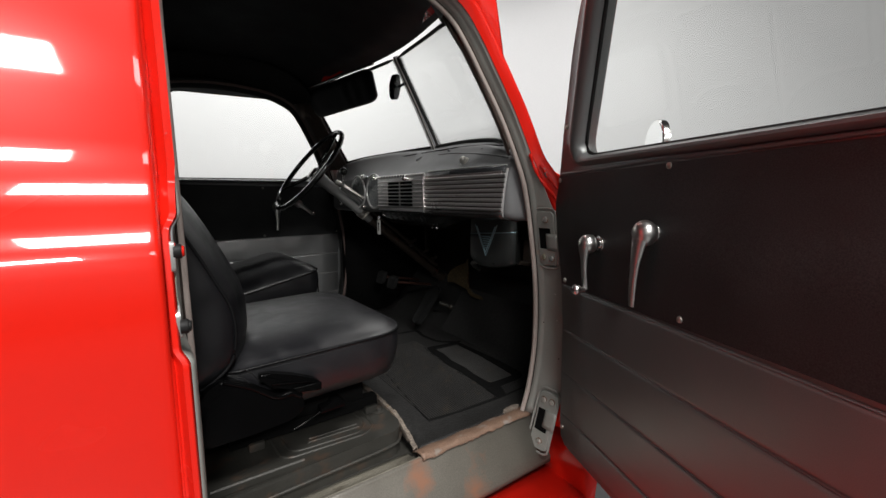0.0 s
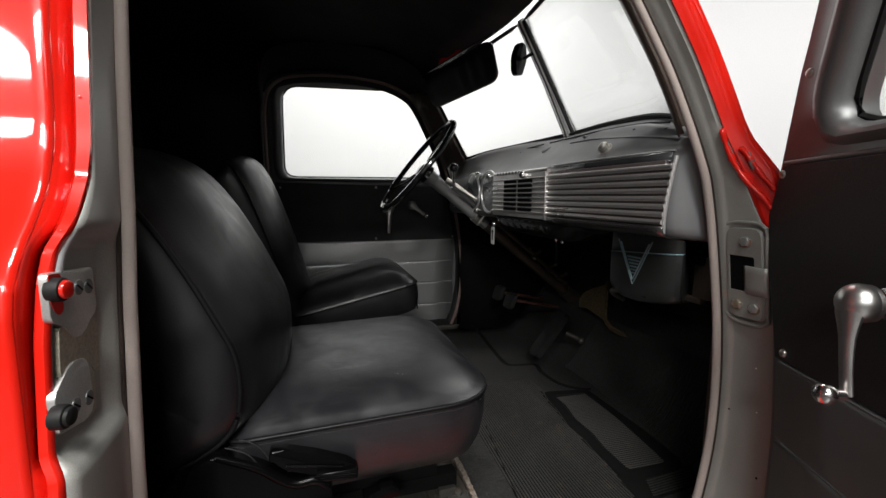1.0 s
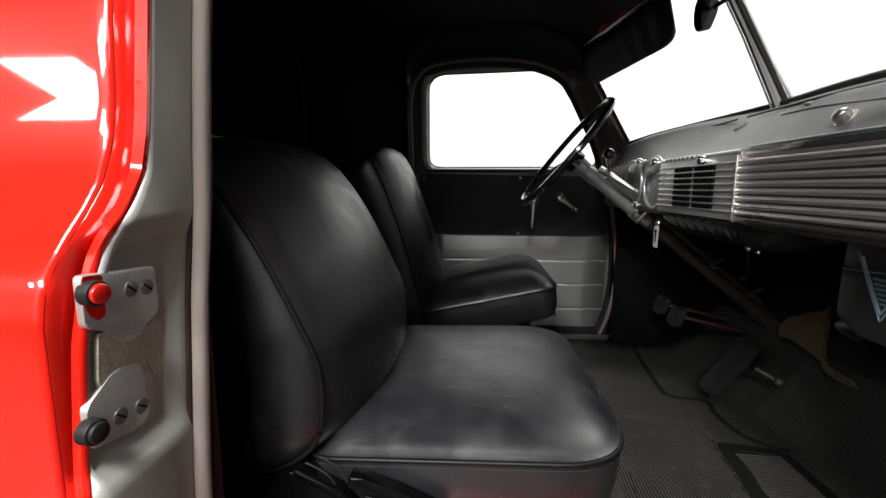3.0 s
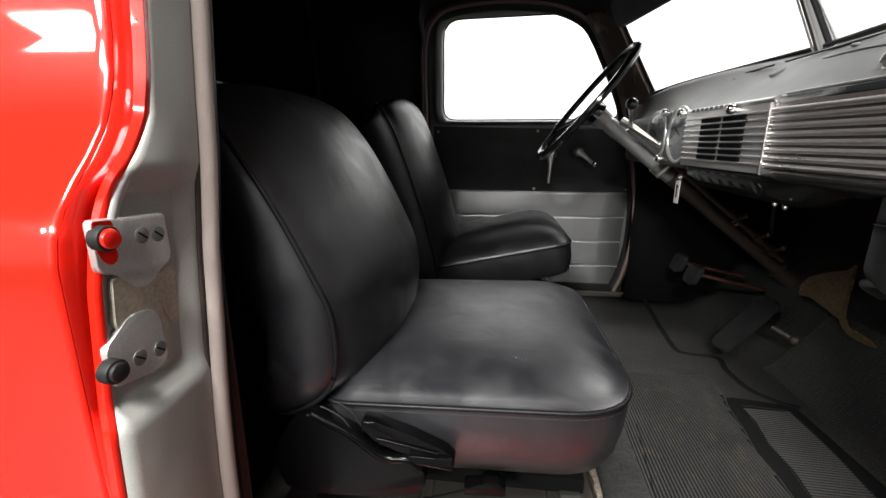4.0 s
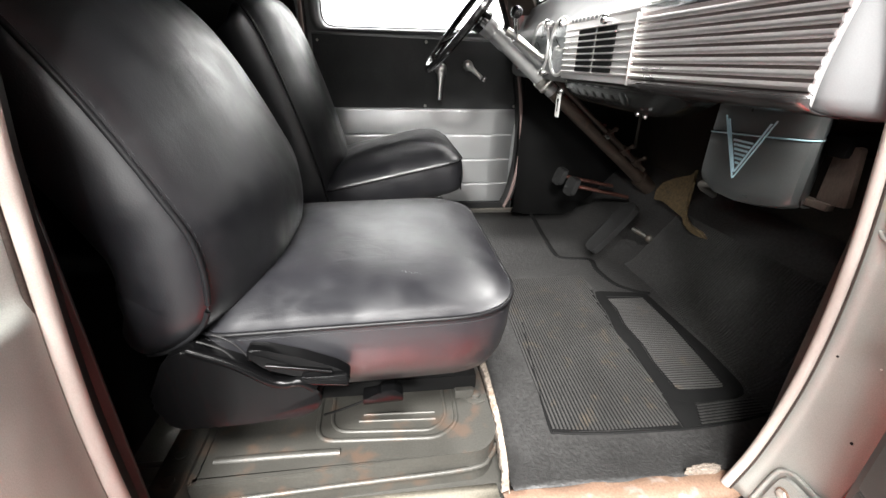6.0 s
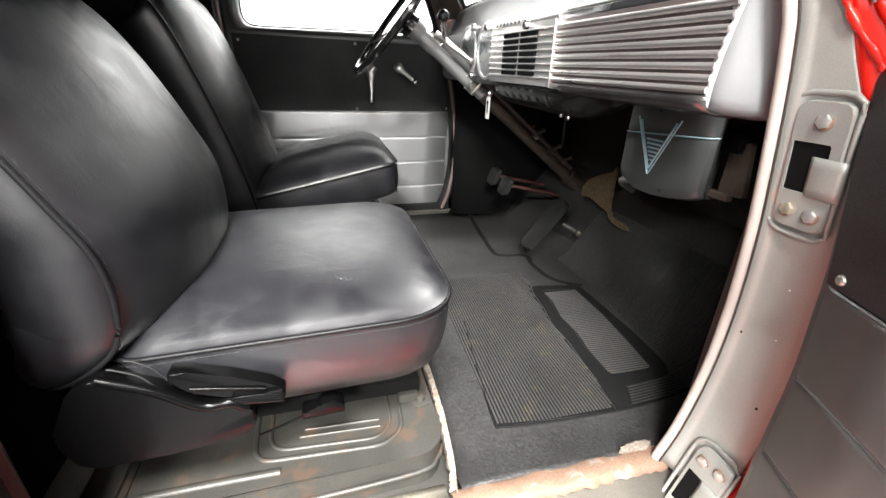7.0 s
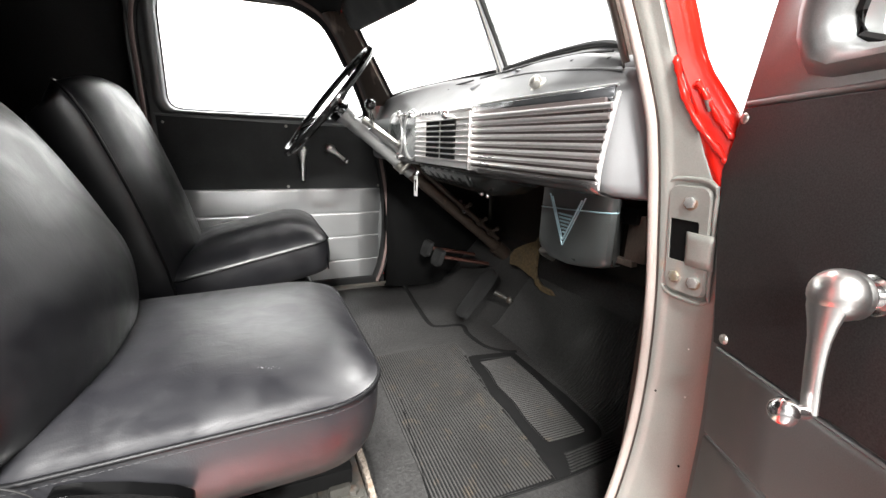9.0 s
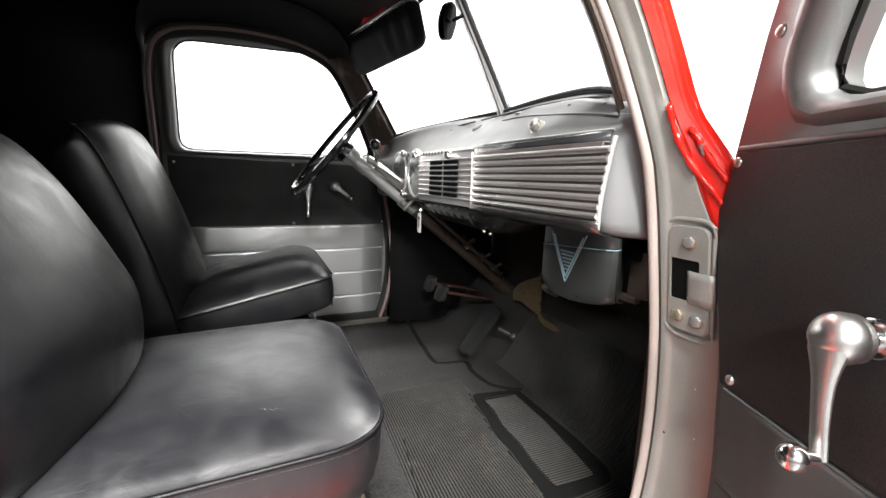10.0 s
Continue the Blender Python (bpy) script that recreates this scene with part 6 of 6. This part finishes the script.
loft(bm, [[(p.x - 0.008 + rj.uniform(-0.002, 0.002), p.y, 0.640), (p.x - 0.005 + rj.uniform(-0.002, 0.002), p.y, 0.641 + 0.034 * min(1, max(0, (p.y - 0.11) / 0.1))), (p.x + 0.002, p.y, 0.644 + 0.034 * min(1, max(0, (p.y - 0.11) / 0.1)) + rj.uniform(-0.002, 0.002)), (p.x + 0.006 + rj.uniform(-0.002, 0.003), p.y, 0.618)] for p in edge], False, False)
solid("jute_edge", bm, M_CREAM, "frayed cream jute edge beside the floor mat", "mat edge", kind="thing", thick=0.003)

bm = B()
rc = random.Random(21)
lump = [(0.822 + 0.030 * math.cos(a) * rc.uniform(0.8, 1.2), 0.092 + 0.009 * math.sin(a) * rc.uniform(0.7, 1.2)) for a in np.linspace(0, math.tau, 18)[:-1]]
slab(bm, lump, lambda a, b, d: (a, b, 0.636 + d), 0.009, 0.003)
solid("jute_scrap", bm, M_CREAM, "torn cream jute scrap on the door sill", "jute scrap", kind="thing")

# ---- overhead ----
vs = thing("sun_visor", (0.66, 1.10, 1.74), "padded black vinyl sun visor folded down", "sun visor")
bm = B()
a0, a1 = Vector((0.659, 1.345, 1.755)), Vector((0.786, 0.872, 1.785))
b0, b1 = Vector((0.720, 1.315, 1.637)), Vector((0.832, 0.900, 1.660))
loops = []
nv = ((a1 - a0).cross(b0 - a0)).normalized()
for t in np.linspace(0, 1, 41):
    e = max(0.02, 1 - max(0, 1 - 7 * min(t, 1 - t)) ** 2) ** 0.5
    top, bot = a0.lerp(a1, t), b0.lerp(b1, t)
    mid = (top + bot) / 2
    th = 0.012 * e * (1 + 0.11 * math.sin(t * 27 + 2 * math.sin(t * 9)))
    loops.append([mid + (top - mid) * c * (0.62 + 0.38 * e) + nv * th * s for c, s in ((1, 0.3), (0.9, 0.8), (0.4, 1), (-0.4, 1.0), (-0.9, 0.8), (-1, 0.3), (-1, -0.3), (-0.9, -0.8), (-0.4, -1), (0.4, -1), (0.9, -0.8), (1, -0.3))])
loft(bm, loops)
part("pad", bm, M_VINYL, vs, "padded black vinyl", angle=60)
bm = B()
tube(bm, [a0 + Vector((-0.01, 0.02, 0.01)), a1 + Vector((0.0, -0.02, 0.005))], 0.005, 8)
part("visor_rod", bm, M_CHROME, vs)
mr = thing("rear_view_mirror", (0.86, CEN, 1.70), "small black rear-view mirror on the centre post", "mirror")
bm = B()
MC = Vector((0.838, 0.775, 1.690))
prof = rounded([(-0.022, -0.050), (0.018, -0.046), (0.038, 0.004), (0.022, 0.050), (-0.016, 0.048), (-0.038, 0.0)], 0.013, 4)
mu, mv, mw = Vector((0.80, 0.60, 0)).normalized(), Vector((0.10, 0, 1)), Vector((-0.60, 0.80, 0)).normalized()
slab(bm, prof, lambda a, b, d: MC + mu * a + mv * b + mw * (d - 0.01), 0.018, 0.005)
part("housing", bm, M_PLASTIC, mr)
bm = B()
slab(bm, [(x * 0.92, y * 0.9) for x, y in prof], lambda a, b, d: MC + mu * a + mv * b + mw * (0.0082 + d), 0.001)
part("mirror_glass", bm, M_CHROME, mr, "mirror glass")
bm = B()
tube(bm, [MC + Vector((0.012, -0.01, 0.0)), MC + Vector((0.03, -0.02, 0.012)), Vector((0.888, CEN, 1.712))], 0.0055, 8)
part("stem", bm, M_PLASTIC, mr)
